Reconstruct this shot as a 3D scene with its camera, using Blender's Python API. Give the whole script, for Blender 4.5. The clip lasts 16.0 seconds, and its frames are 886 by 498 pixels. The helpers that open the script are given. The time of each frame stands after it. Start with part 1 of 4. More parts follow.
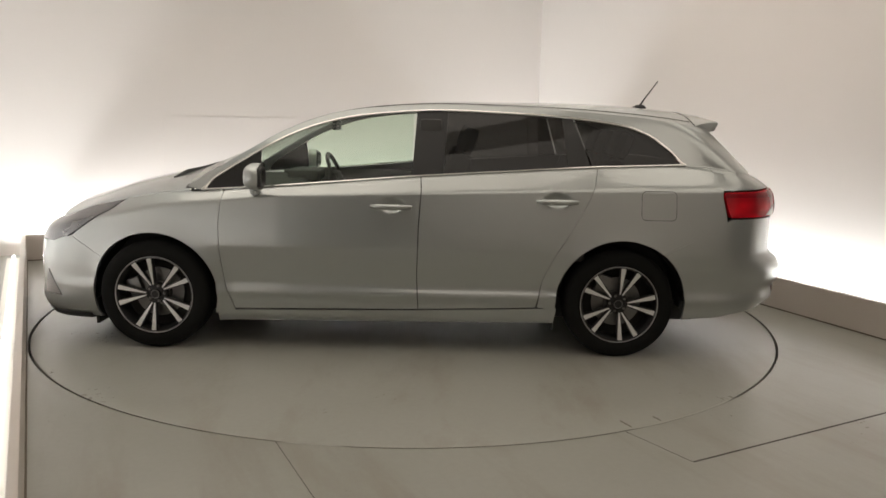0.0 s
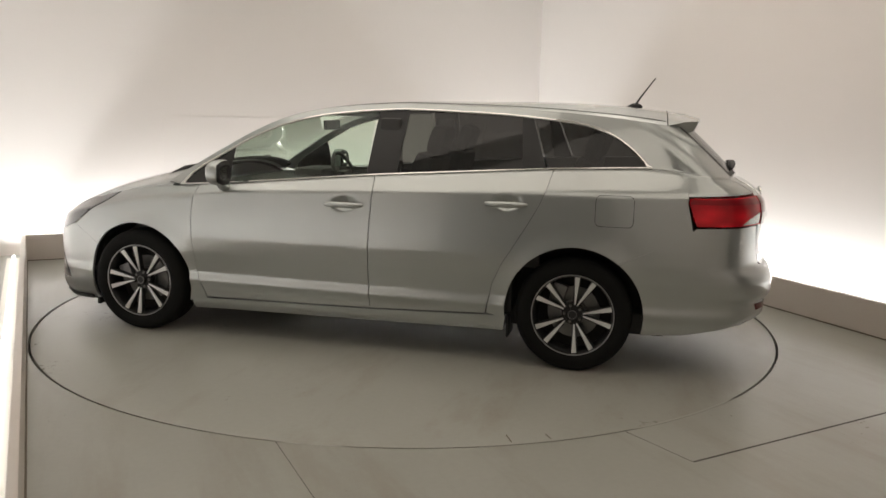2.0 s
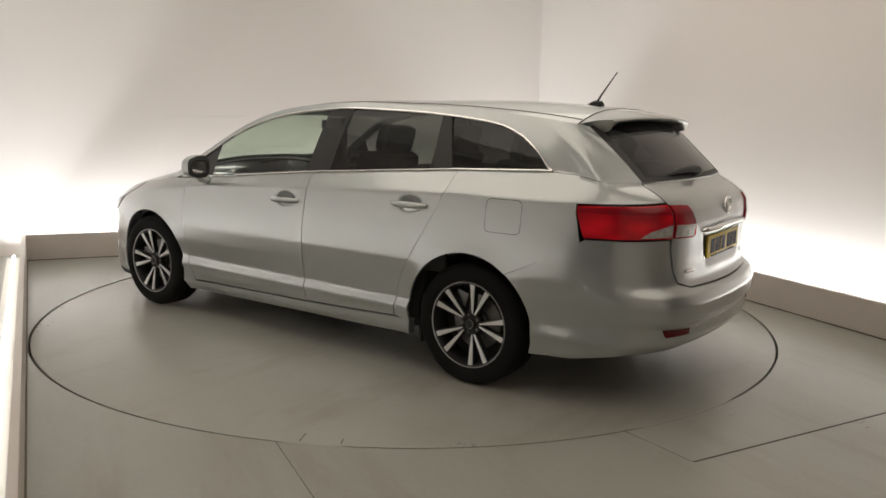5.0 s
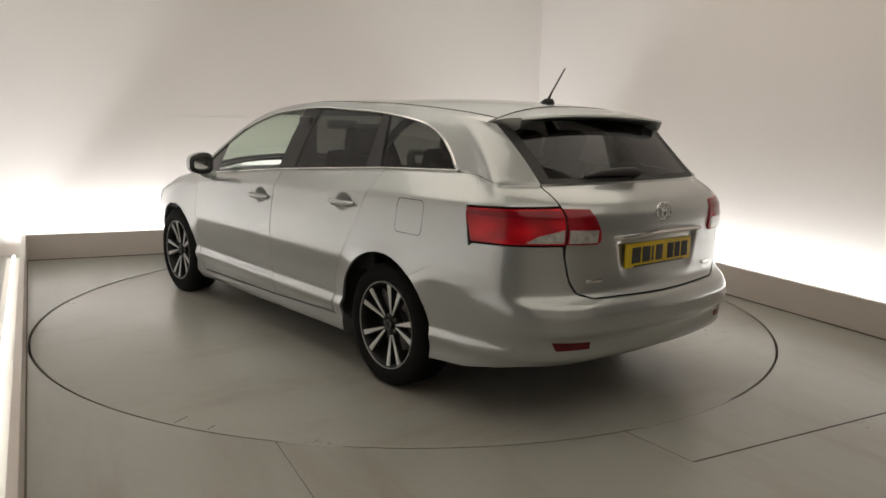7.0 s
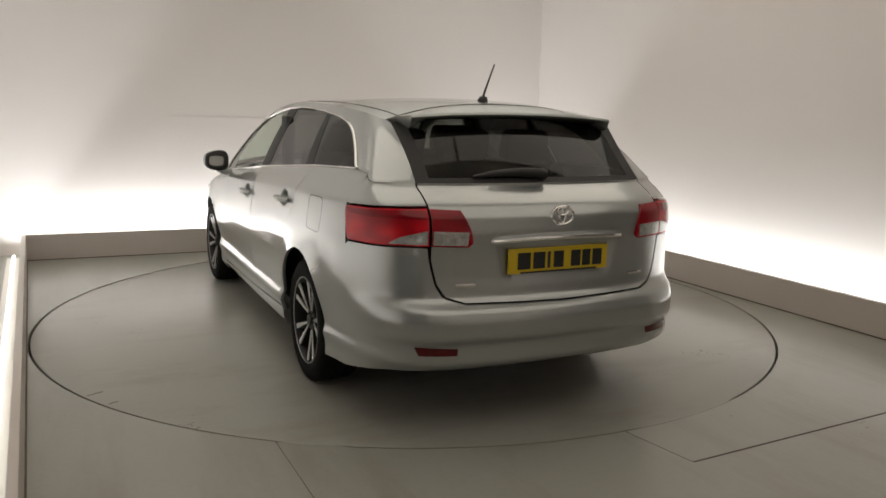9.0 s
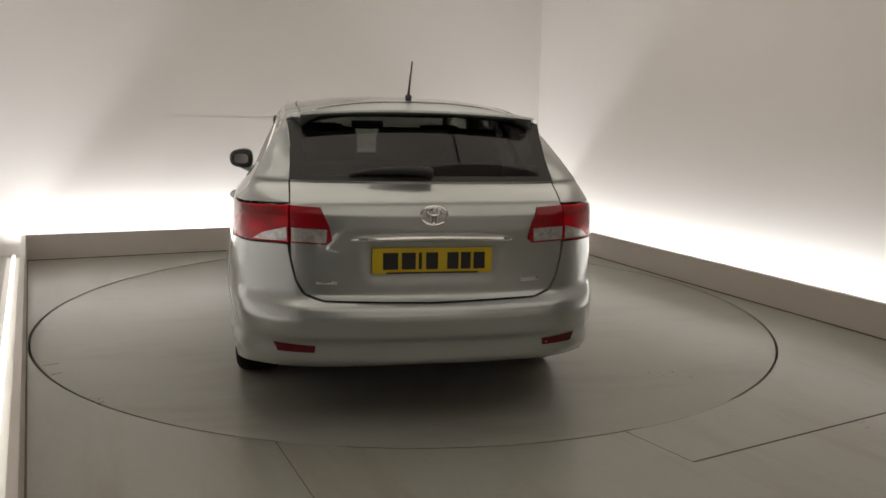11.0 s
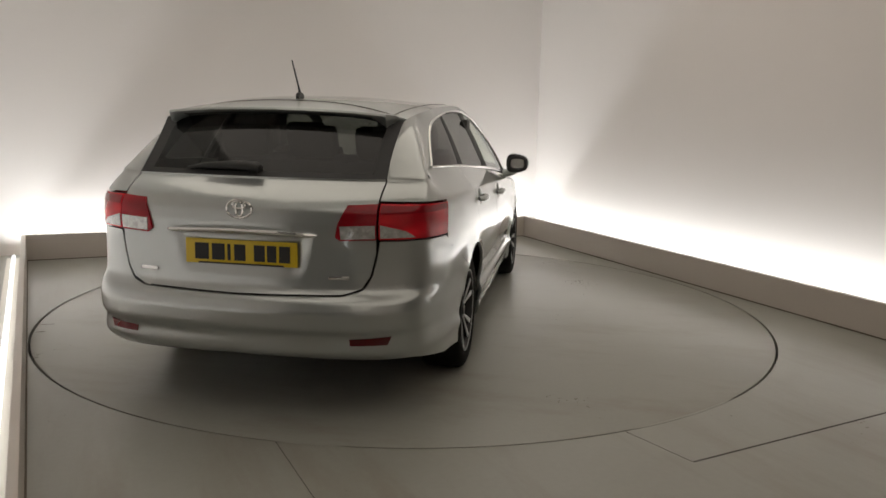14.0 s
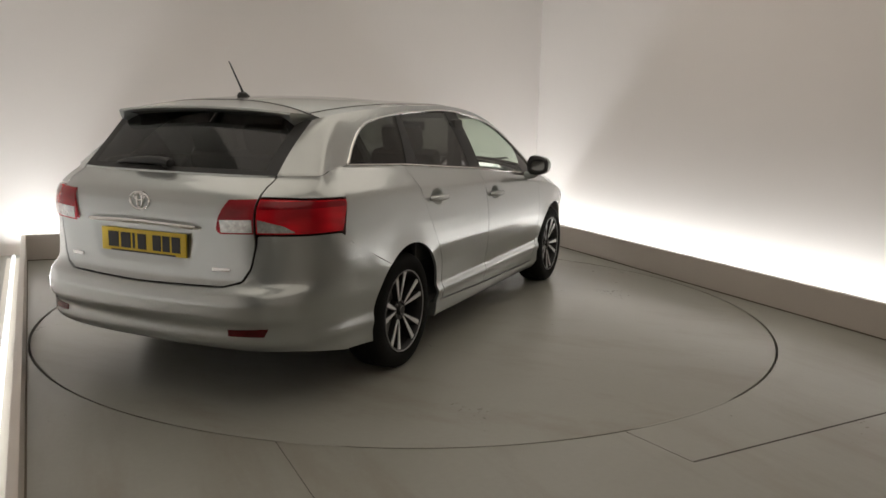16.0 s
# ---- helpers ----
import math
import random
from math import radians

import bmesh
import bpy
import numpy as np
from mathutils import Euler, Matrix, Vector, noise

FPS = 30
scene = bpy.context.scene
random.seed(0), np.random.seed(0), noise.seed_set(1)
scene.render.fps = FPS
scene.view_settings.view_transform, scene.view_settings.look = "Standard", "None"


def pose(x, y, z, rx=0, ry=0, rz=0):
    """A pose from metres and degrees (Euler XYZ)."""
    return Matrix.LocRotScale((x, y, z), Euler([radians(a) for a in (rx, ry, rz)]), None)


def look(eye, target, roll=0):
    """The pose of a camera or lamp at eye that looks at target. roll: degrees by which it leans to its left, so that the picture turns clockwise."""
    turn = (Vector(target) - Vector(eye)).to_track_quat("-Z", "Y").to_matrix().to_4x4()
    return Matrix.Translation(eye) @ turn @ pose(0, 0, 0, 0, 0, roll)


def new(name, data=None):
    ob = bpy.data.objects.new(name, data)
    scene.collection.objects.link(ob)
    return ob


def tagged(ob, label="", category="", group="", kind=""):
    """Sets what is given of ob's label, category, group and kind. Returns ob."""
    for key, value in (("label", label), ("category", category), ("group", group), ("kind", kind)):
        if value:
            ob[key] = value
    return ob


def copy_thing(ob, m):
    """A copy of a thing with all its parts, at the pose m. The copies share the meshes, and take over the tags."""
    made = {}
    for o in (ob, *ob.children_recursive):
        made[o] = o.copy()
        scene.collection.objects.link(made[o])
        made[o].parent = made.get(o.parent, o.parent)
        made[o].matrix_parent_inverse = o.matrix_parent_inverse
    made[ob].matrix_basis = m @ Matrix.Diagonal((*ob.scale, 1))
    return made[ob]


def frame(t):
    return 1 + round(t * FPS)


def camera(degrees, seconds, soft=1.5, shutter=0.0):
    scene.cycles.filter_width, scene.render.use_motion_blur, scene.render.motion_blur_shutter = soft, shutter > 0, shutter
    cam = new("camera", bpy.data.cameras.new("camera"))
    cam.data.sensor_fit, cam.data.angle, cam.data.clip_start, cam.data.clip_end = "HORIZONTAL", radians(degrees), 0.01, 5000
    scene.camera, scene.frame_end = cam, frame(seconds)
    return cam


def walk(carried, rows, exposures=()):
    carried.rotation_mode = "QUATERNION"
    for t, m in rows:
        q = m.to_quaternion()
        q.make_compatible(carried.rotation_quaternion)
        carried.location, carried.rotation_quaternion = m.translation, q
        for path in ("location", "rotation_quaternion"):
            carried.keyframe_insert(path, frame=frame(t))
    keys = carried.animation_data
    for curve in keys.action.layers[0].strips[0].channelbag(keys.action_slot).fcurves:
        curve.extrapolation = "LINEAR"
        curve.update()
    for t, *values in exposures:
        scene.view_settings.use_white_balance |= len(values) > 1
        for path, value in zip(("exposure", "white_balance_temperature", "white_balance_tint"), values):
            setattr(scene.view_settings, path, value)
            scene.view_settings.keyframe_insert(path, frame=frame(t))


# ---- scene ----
cam = camera(59.50, 16.0, soft=1.6)
EYE = (0.0, -5.546, 1.373)
PAN, DIP = radians(2.347), radians(9.674)
AIM = (EYE[0] + math.sin(PAN) * math.cos(DIP), EYE[1] + math.cos(PAN) * math.cos(DIP), EYE[2] - math.sin(DIP))
VIEW = look(EYE, AIM, 1.280)
walk(cam, [(0, VIEW), (16, VIEW)], exposures=[(0, 0.49), (4, 0.42), (9, 0.11), (12.5, -0.09), (16, -0.12)])

# ---- light ----
world = bpy.data.worlds.new("world")
scene.world = world
world.use_nodes = True
world.node_tree.nodes["Background"].inputs[0].default_value = (1.0, 0.95, 0.9, 1)
world.node_tree.nodes["Background"].inputs[1].default_value = 0.02

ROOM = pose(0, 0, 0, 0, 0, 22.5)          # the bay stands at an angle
HALF_W, BACK, FRONT, HIGH = 2.565, 2.735, -6.4, 3.3
LEFT, SPLAY = -2.645, 3.1                 # foot of the left plinth at the back corner, and its turn
NEAR = -3.3                               # where the pale side walls end
GAP = 0.34                                # light trough behind the plinth


def area_lamp(name, m, sx, sy, watts, colour):
    data = bpy.data.lights.new(name, "AREA")
    data.shape, data.size, data.size_y, data.energy, data.color = "RECTANGLE", sx, sy, watts, colour
    ob = new(name, data)
    ob.matrix_world = m
    return ob


COOL = (0.95, 0.99, 1.0)
WARM = (1.0, 0.885, 0.765)
TROUGH = 31
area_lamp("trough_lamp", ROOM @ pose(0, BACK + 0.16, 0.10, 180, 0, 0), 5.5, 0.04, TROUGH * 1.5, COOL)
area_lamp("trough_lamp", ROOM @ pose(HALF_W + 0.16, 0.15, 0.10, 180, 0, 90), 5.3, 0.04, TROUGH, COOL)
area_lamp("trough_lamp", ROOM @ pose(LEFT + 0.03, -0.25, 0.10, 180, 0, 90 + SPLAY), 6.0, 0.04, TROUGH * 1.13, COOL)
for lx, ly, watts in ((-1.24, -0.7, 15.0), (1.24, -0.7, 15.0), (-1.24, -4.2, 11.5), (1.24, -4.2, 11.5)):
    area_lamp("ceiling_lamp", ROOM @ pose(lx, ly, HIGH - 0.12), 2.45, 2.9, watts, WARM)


# ---- materials ----
def nodes_of(name):
    m = bpy.data.materials.new(name)
    m.use_nodes = True
    nt = m.node_tree
    return m, nt, nt.nodes["Principled BSDF"]


def rgb(c):
    return (*c, 1)


def mottled(name, a, b, rough=0.5, metal=0.0, scale=3.0, fine=60.0, bump=0.05, coat=0.0, coat_rough=0.05, vary=0.08, depth=0.002):
    """A surface with broad stains between two colours, fine grain, relief and uneven gloss."""
    m, nt, p = nodes_of(name)
    tc = nt.nodes.new("ShaderNodeTexCoord")
    big = nt.nodes.new("ShaderNodeTexNoise")
    big.inputs["Scale"].default_value, big.inputs["Detail"].default_value = scale, 5
    small = nt.nodes.new("ShaderNodeTexNoise")
    small.inputs["Scale"].default_value, small.inputs["Detail"].default_value = fine, 4
    mix = nt.nodes.new("ShaderNodeMix")
    mix.data_type = "RGBA"
    mix.inputs[6].default_value, mix.inputs[7].default_value = rgb(a), rgb(b)
    add = nt.nodes.new("ShaderNodeMath")
    add.operation = "MULTIPLY_ADD"
    add.inputs[1].default_value, add.inputs[2].default_value = 0.35, 0.0
    both = nt.nodes.new("ShaderNodeMath")
    both.operation = "MULTIPLY_ADD"
    both.inputs[1].default_value = 0.65
    ln = nt.links.new
    ln(tc.outputs["Object"], big.inputs["Vector"])
    ln(tc.outputs["Object"], small.inputs["Vector"])
    ln(small.outputs["Fac"], add.inputs[0])
    ln(big.outputs["Fac"], both.inputs[0])
    ln(add.outputs[0], both.inputs[2])
    ln(both.outputs[0], mix.inputs[0])
    ln(mix.outputs[2], p.inputs["Base Color"])
    ro = nt.nodes.new("ShaderNodeMapRange")
    ro.inputs[3].default_value, ro.inputs[4].default_value = max(0.02, rough - vary), rough + vary
    ln(both.outputs[0], ro.inputs[0])
    ln(ro.outputs[0], p.inputs["Roughness"])
    p.inputs["Metallic"].default_value = metal
    p.inputs["Coat IOR"].default_value = 1.8
    p.inputs["Coat Weight"].default_value, p.inputs["Coat Roughness"].default_value = coat, coat_rough
    if bump:
        bu = nt.nodes.new("ShaderNodeBump")
        bu.inputs["Strength"].default_value, bu.inputs["Distance"].default_value = bump, depth
        ln(small.outputs["Fac"], bu.inputs["Height"])
        ln(bu.outputs[0], p.inputs["Normal"])
    return m


def pane(name, tint, gloss=0.03):
    """Window glass: a tinted clear sheet with a mirror gloss that grows at a slant."""
    m = bpy.data.materials.new(name)
    m.use_nodes = True
    nt = m.node_tree
    nt.nodes.clear()
    out = nt.nodes.new("ShaderNodeOutputMaterial")
    tr = nt.nodes.new("ShaderNodeBsdfTransparent")
    tr.inputs[0].default_value = rgb(tint)
    gl = nt.nodes.new("ShaderNodeBsdfGlossy")
    gl.inputs["Roughness"].default_value = gloss
    lw = nt.nodes.new("ShaderNodeLayerWeight")
    lw.inputs["Blend"].default_value = 0.5
    pw = nt.nodes.new("ShaderNodeMath")
    pw.operation, pw.inputs[1].default_value = "POWER", 4.5
    fr = nt.nodes.new("ShaderNodeMath")
    fr.operation, fr.inputs[1].default_value, fr.inputs[2].default_value = "MULTIPLY_ADD", 0.85, 0.045
    nt.links.new(lw.outputs["Facing"], pw.inputs[0])
    nt.links.new(pw.outputs[0], fr.inputs[0])
    mix = nt.nodes.new("ShaderNodeMixShader")
    nt.links.new(fr.outputs[0], mix.inputs[0])
    nt.links.new(tr.outputs[0], mix.inputs[1])
    nt.links.new(gl.outputs[0], mix.inputs[2])
    nt.links.new(mix.outputs[0], out.inputs[0])
    return m


def lens(name, a, b):
    """A moulded lamp lens: lighter and deeper facets under a smooth cover."""
    m = mottled(name, a, b, 0.10, bump=0.0, coat=0.35, vary=0.03)
    nt = m.node_tree
    p = nt.nodes["Principled BSDF"]
    p.inputs["Specular IOR Level"].default_value = 0.25
    p.inputs["Coat IOR"].default_value = 1.5
    tc = nt.nodes.new("ShaderNodeTexCoord")
    mp = nt.nodes.new("ShaderNodeMapping")
    mp.inputs["Scale"].default_value = (7, 7, 16)
    vo = nt.nodes.new("ShaderNodeTexVoronoi")
    vo.feature, vo.inputs["Scale"].default_value = "SMOOTH_F1", 1.0
    vo.inputs["Smoothness"].default_value = 0.6
    mr = nt.nodes.new("ShaderNodeMapRange")
    mr.inputs[1].default_value, mr.inputs[2].default_value = 0.15, 0.75
    mix = nt.nodes.new("ShaderNodeMix")
    mix.data_type = "RGBA"
    mix.inputs[6].default_value, mix.inputs[7].default_value = rgb(a), rgb(b)
    for x, y in ((tc.outputs["Object"], mp.inputs[0]), (mp.outputs[0], vo.inputs["Vector"]), (vo.outputs["Distance"], mr.inputs[0]), (mr.outputs[0], mix.inputs[0]), (mix.outputs[2], p.inputs["Base Color"])):
        nt.links.new(x, y)
    return m


M_WALL = mottled("wall paint", (0.732, 0.688, 0.660), (0.802, 0.757, 0.728), 0.7, scale=0.6, fine=140, bump=0.08)
M_PLINTH = mottled("plinth paint", (0.49, 0.435, 0.39), (0.58, 0.525, 0.475), 0.40, scale=1.6, fine=90, bump=0.06)
M_FLOOR = mottled("floor vinyl", (0.270, 0.266, 0.230), (0.380, 0.380, 0.340), 0.30, scale=1.3, fine=35, bump=0.0, vary=0.09)


def scuffed(m, brown, low, high):
    """Long brown scuffs over a floor."""
    nt = m.node_tree
    p = nt.nodes["Principled BSDF"]
    old = p.inputs["Base Color"].links[0].from_socket
    tc = nt.nodes.new("ShaderNodeTexCoord")
    mp = nt.nodes.new("ShaderNodeMapping")
    mp.inputs["Rotation"].default_value, mp.inputs["Scale"].default_value = (0, 0, 0.35), (2.6, 0.45, 1)
    no = nt.nodes.new("ShaderNodeTexNoise")
    no.inputs["Scale"].default_value, no.inputs["Detail"].default_value, no.inputs["Roughness"].default_value = 1.1, 9, 0.65
    mr = nt.nodes.new("ShaderNodeMapRange")
    mr.inputs[1].default_value, mr.inputs[2].default_value, mr.inputs[4].default_value = low, high, 0.55
    mix = nt.nodes.new("ShaderNodeMix")
    mix.data_type = "RGBA"
    mix.inputs[7].default_value = rgb(brown)
    for a, b in ((tc.outputs["Object"], mp.inputs[0]), (mp.outputs[0], no.inputs["Vector"]), (no.outputs["Fac"], mr.inputs[0]), (mr.outputs[0], mix.inputs[0]), (old, mix.inputs[6]),
                 (mix.outputs[2], p.inputs["Base Color"])):
        nt.links.new(a, b)


scuffed(M_FLOOR, (0.22, 0.183, 0.135), 0.50, 0.74)
M_CEIL = mottled("ceiling paint", (0.72, 0.685, 0.625), (0.78, 0.745, 0.685), 0.8, scale=1.0)
# low tone for the unseen near walls, which darkens what the car reflects
M_DIM = mottled("reflection-dimming grey", (0.17, 0.165, 0.16), (0.22, 0.215, 0.205), 0.8, scale=0.8)
# near-black of the joints and pit; inside the wheels it stands in for shade
M_PIT = mottled("dark gap and wheel shade", (0.012, 0.011, 0.010), (0.02, 0.018, 0.016), 0.9)
M_GRIME = mottled("grime", (0.05, 0.042, 0.03), (0.20, 0.165, 0.12), 0.8, scale=5, fine=30)
M_SEAM = mottled("seam filler", (0.05, 0.045, 0.04), (0.09, 0.08, 0.07), 0.8)
M_PAINT = mottled("silver metallic paint", (0.365, 0.388, 0.378), (0.415, 0.438, 0.428), 0.29, 0.74, scale=1.2, fine=900, bump=0.0, coat=1.0, coat_rough=0.02, vary=0.03)
M_BLACK = mottled("black plastic", (0.012, 0.012, 0.012), (0.022, 0.022, 0.022), 0.55, fine=300)
M_GLOSSBLACK = mottled("gloss black trim", (0.008, 0.008, 0.008), (0.012, 0.012, 0.012), 0.12, bump=0.0, vary=0.04)
M_CHROME = mottled("chrome", (0.75, 0.75, 0.74), (0.82, 0.82, 0.81), 0.10, 1.0, bump=0.0, vary=0.04)
M_RUBBER = mottled("tyre rubber", (0.006, 0.006, 0.006), (0.011, 0.011, 0.010), 0.85, fine=200, bump=0.2)
M_RUBBER.node_tree.nodes["Principled BSDF"].inputs["Specular IOR Level"].default_value = 0.15
M_ALLOY = mottled("machined alloy", (0.74, 0.75, 0.75), (0.82, 0.83, 0.83), 0.34, 0.8, fine=300, bump=0.02, coat=0.5)
M_DARKALLOY = mottled("dark alloy", (0.016, 0.016, 0.017), (0.03, 0.03, 0.031), 0.45, 0.4, bump=0.02)
M_LIP = mottled("dull rim edge", (0.30, 0.30, 0.30), (0.40, 0.40, 0.40), 0.35, 0.8, fine=200, bump=0.0)
M_STEEL = mottled("brake steel", (0.16, 0.155, 0.15), (0.24, 0.235, 0.23), 0.4, 0.9, fine=120)
M_GLASS = pane("green tinted glass", (0.80, 0.88, 0.80))
M_PRIVACY = pane("dark privacy glass", (0.125, 0.122, 0.117))
M_RED = lens("red lens", (0.72, 0.008, 0.020), (0.34, 0.003, 0.010))
M_DEEPRED = lens("deep red lens", (0.33, 0.003, 0.012), (0.21, 0.002, 0.008))
# the sparkle of the facets is put into the colour as black and white specks
M_CLEAR = mottled("clear lens with painted sparkle", (0.02, 0.018, 0.018), (1.0, 0.98, 0.97), 0.12, 0.55, scale=38, fine=80, bump=0.8, coat=1.0)
M_LENS = mottled("smoked lens", (0.015, 0.015, 0.016), (0.24, 0.24, 0.25), 0.16, 0.4, scale=12, fine=60, bump=0.2, coat=1.0)
M_SEAT = mottled("seat cloth", (0.018, 0.018, 0.019), (0.035, 0.034, 0.034), 0.9, fine=400, bump=0.2)
M_TRIM = mottled("interior plastic", (0.03, 0.03, 0.03), (0.05, 0.048, 0.046), 0.6, fine=300)
M_HEADLINER = mottled("headliner cloth", (0.36, 0.35, 0.33), (0.42, 0.41, 0.39), 0.9, fine=300)
M_YELLOW = mottled("yellow plate", (0.62, 0.44, 0.012), (0.70, 0.50, 0.02), 0.35, scale=8, bump=0.0)


# ---- mesh tools ----
def part(name, bm, material, parent=None, label="", smooth=True):
    """Link a bmesh as one mesh object under a thing or part."""
    me = bpy.data.meshes.new(name)
    bmesh.ops.recalc_face_normals(bm, faces=bm.faces)
    if smooth:
        for f in bm.faces:
            f.smooth = True
    bm.to_mesh(me)
    bm.free()
    if smooth:
        me.set_sharp_from_angle(angle=radians(38))
    for one in (material if isinstance(material, (list, tuple)) else [material]):
        me.materials.append(one)
    ob = new(name, me)
    if parent:
        ob.parent = parent
    if label:
        tagged(ob, label)
    return ob


def box_into(bm, lo, hi, bevel=0.0, m=None):
    made = bmesh.ops.create_cube(bm, size=1)["verts"]
    c = [(a + b) / 2 for a, b in zip(lo, hi)]
    d = [b - a for a, b in zip(lo, hi)]
    for v in made:
        v.co = Vector((c[i] + v.co[i] * d[i] for i in range(3)))
    if bevel:
        edges = list({e for v in made for e in v.link_edges})
        r = bmesh.ops.bevel(bm, geom=edges, offset=bevel, segments=2, affect="EDGES", profile=0.6)
        made = list({v for f in r["faces"] for v in f.verts} | {v for v in made if v.is_valid})
    if m is not None:
        bmesh.ops.transform(bm, matrix=m, verts=made)
    return made


def box(lo, hi, bevel=0.0, m=None):
    bm = bmesh.new()
    box_into(bm, lo, hi, bevel, m)
    return bm


def tube_into(bm, pts, r, sides=8, closed=False):
    """A round bar along points; r may be one radius or one for each point."""
    n = len(pts)
    pts = [Vector(p) for p in pts]
    rings = []
    for i, p in enumerate(pts):
        a = pts[(i - 1) % n] if closed or i else p
        b = pts[(i + 1) % n] if closed or i < n - 1 else p
        d = (b - a).normalized()
        ref = Vector((0, 0, 1)) if abs(d.z) < 0.9 else Vector((1, 0, 0))
        u = d.cross(ref).normalized()
        w = d.cross(u)
        rr = r[i] if isinstance(r, (list, tuple)) else r
        rings.append([bm.verts.new(p + rr * (math.cos(2 * math.pi * k / sides) * u + math.sin(2 * math.pi * k / sides) * w)) for k in range(sides)])
    for i in range(n if closed else n - 1):
        a, b = rings[i], rings[(i + 1) % n]
        for k in range(sides):
            bm.faces.new((a[k], a[(k + 1) % sides], b[(k + 1) % sides], b[k]))
    if not closed:
        bm.faces.new(rings[0])
        bm.faces.new(rings[-1])


def tube(pts, r, sides=8, closed=False):
    bm = bmesh.new()
    tube_into(bm, pts, r, sides, closed)
    return bm


def lathe(profile, steps=64, axis="y"):
    """Turn (radius, along) pairs about the y axis."""
    bm = bmesh.new()
    rings = []
    for k in range(steps):
        a = 2 * math.pi * k / steps
        rings.append([bm.verts.new((r * math.cos(a), h, r * math.sin(a))) for r, h in profile])
    for k in range(steps):
        a, b = rings[k], rings[(k + 1) % steps]
        for i in range(len(profile) - 1):
            bm.faces.new((a[i], a[i + 1], b[i + 1], b[i]))
    bmesh.ops.remove_doubles(bm, verts=bm.verts, dist=1e-5)
    return bm


def prism(outline, depth, m=None):
    """A flat shape in x and y, extruded along z."""
    bm = bmesh.new()
    f = bm.faces.new([bm.verts.new((x, y, 0)) for x, y in outline])
    r = bmesh.ops.extrude_face_region(bm, geom=[f])
    for g in r["geom"]:
        if isinstance(g, bmesh.types.BMVert):
            g.co.z += depth
    if m is not None:
        bmesh.ops.transform(bm, matrix=m, verts=bm.verts)
    return bm


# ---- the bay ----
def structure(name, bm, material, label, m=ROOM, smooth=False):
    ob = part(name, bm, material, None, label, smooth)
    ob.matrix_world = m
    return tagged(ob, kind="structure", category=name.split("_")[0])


DISC_R = 2.476
MARK = 121.2


def build_floor():
    bm = bmesh.new()
    n = 192
    inner, low, outer = [], [], []
    for k in range(n):
        a = 2 * math.pi * k / n
        c, s = math.cos(a), math.sin(a)
        inner.append(bm.verts.new((2.486 * c, 2.486 * s, 0)))
        low.append(bm.verts.new((2.486 * c, 2.486 * s, -0.09)))
        x0, y0, y1 = 3.15, 3.2, -6.9
        reach = min(x0 / abs(c) if abs(c) > 1e-6 else 1e9, (y0 / s if s > 0 else y1 / s) if abs(s) > 1e-6 else 1e9)
        outer.append(bm.verts.new((reach * c, reach * s, 0)))
    for k in range(n):
        j = (k + 1) % n
        bm.faces.new((inner[k], inner[j], outer[j], outer[k]))
        bm.faces.new((low[k], low[j], inner[j], inner[k]))
    for cx, cy in ((3.15, 3.2), (-3.15, 3.2), (3.15, -6.9), (-3.15, -6.9)):
        v = bm.verts.new((cx, cy, 0))
        near = sorted(outer, key=lambda o: (o.co - v.co).length)[:2]
        bm.faces.new((v, near[0], near[1]))
    structure("floor", bm, M_FLOOR, "grey-beige smooth vinyl floor round a turntable")
    structure("turntable_pit", lathe([(0.0, -0.09), (2.6, -0.09), (2.6, -0.11), (0.0, -0.11)], 96), M_PIT, "dark recess under the turntable",
              pose(0, 0, 0, 90))


build_floor()


def build_joint_fill(name, a0, a1, r0, r1, z, label):
    """A stretch of the joint round the disc that is packed level with dust."""
    bm = bmesh.new()
    n = 24
    rows = []
    for k in range(n + 1):
        a, w = radians(a0 + (a1 - a0) * k / n), min(1.0, 6 * k / n, 6 - 6 * k / n)
        mid = (r0 + r1) / 2
        rows.append([bm.verts.new((r * math.cos(a), r * math.sin(a), h)) for r, h in ((mid + (r0 - mid) * w, z), (mid + (r1 - mid) * w, z), (r1, -0.03), (r0, -0.03))])
    for k in range(n):
        for i in range(4):
            bm.faces.new((rows[k][i], rows[k][(i + 1) % 4], rows[k + 1][(i + 1) % 4], rows[k + 1][i]))
    structure(name, bm, M_FLOOR, label, pose(0, 0, 0))


build_joint_fill("joint_fill_1", -66.5, -48.3, 2.4715, 2.4865, 0.0012, "stretch of floor joint packed with pale dust")
build_joint_fill("joint_fill_2", -103.0, -96.0, 2.4755, 2.4835, -0.0005, "stretch of floor joint packed with pale dust")

turntable = tagged(new("turntable"), "round grey-beige vehicle turntable set flush in the floor", "turntable")
part("disc", lathe([(0.0, 0.0), (DISC_R - 0.012, 0.0), (DISC_R - 0.004, -0.002), (DISC_R - 0.003, -0.06), (0.0, -0.06)], 192), M_FLOOR, turntable).matrix_basis = pose(0, 0, 0, 90)


# two short marks near the rim
for k, long in ((0.0, 0.05), (-4.2, 0.08)):
    a = MARK + k
    part("rim_mark", box((DISC_R - 0.02 - long, -0.0025, -0.01), (DISC_R - 0.02, 0.0025, 0.0012), 0, pose(0, 0, 0, 0, 0, a)), M_GRIME, turntable, "short dark mark near the rim", False)


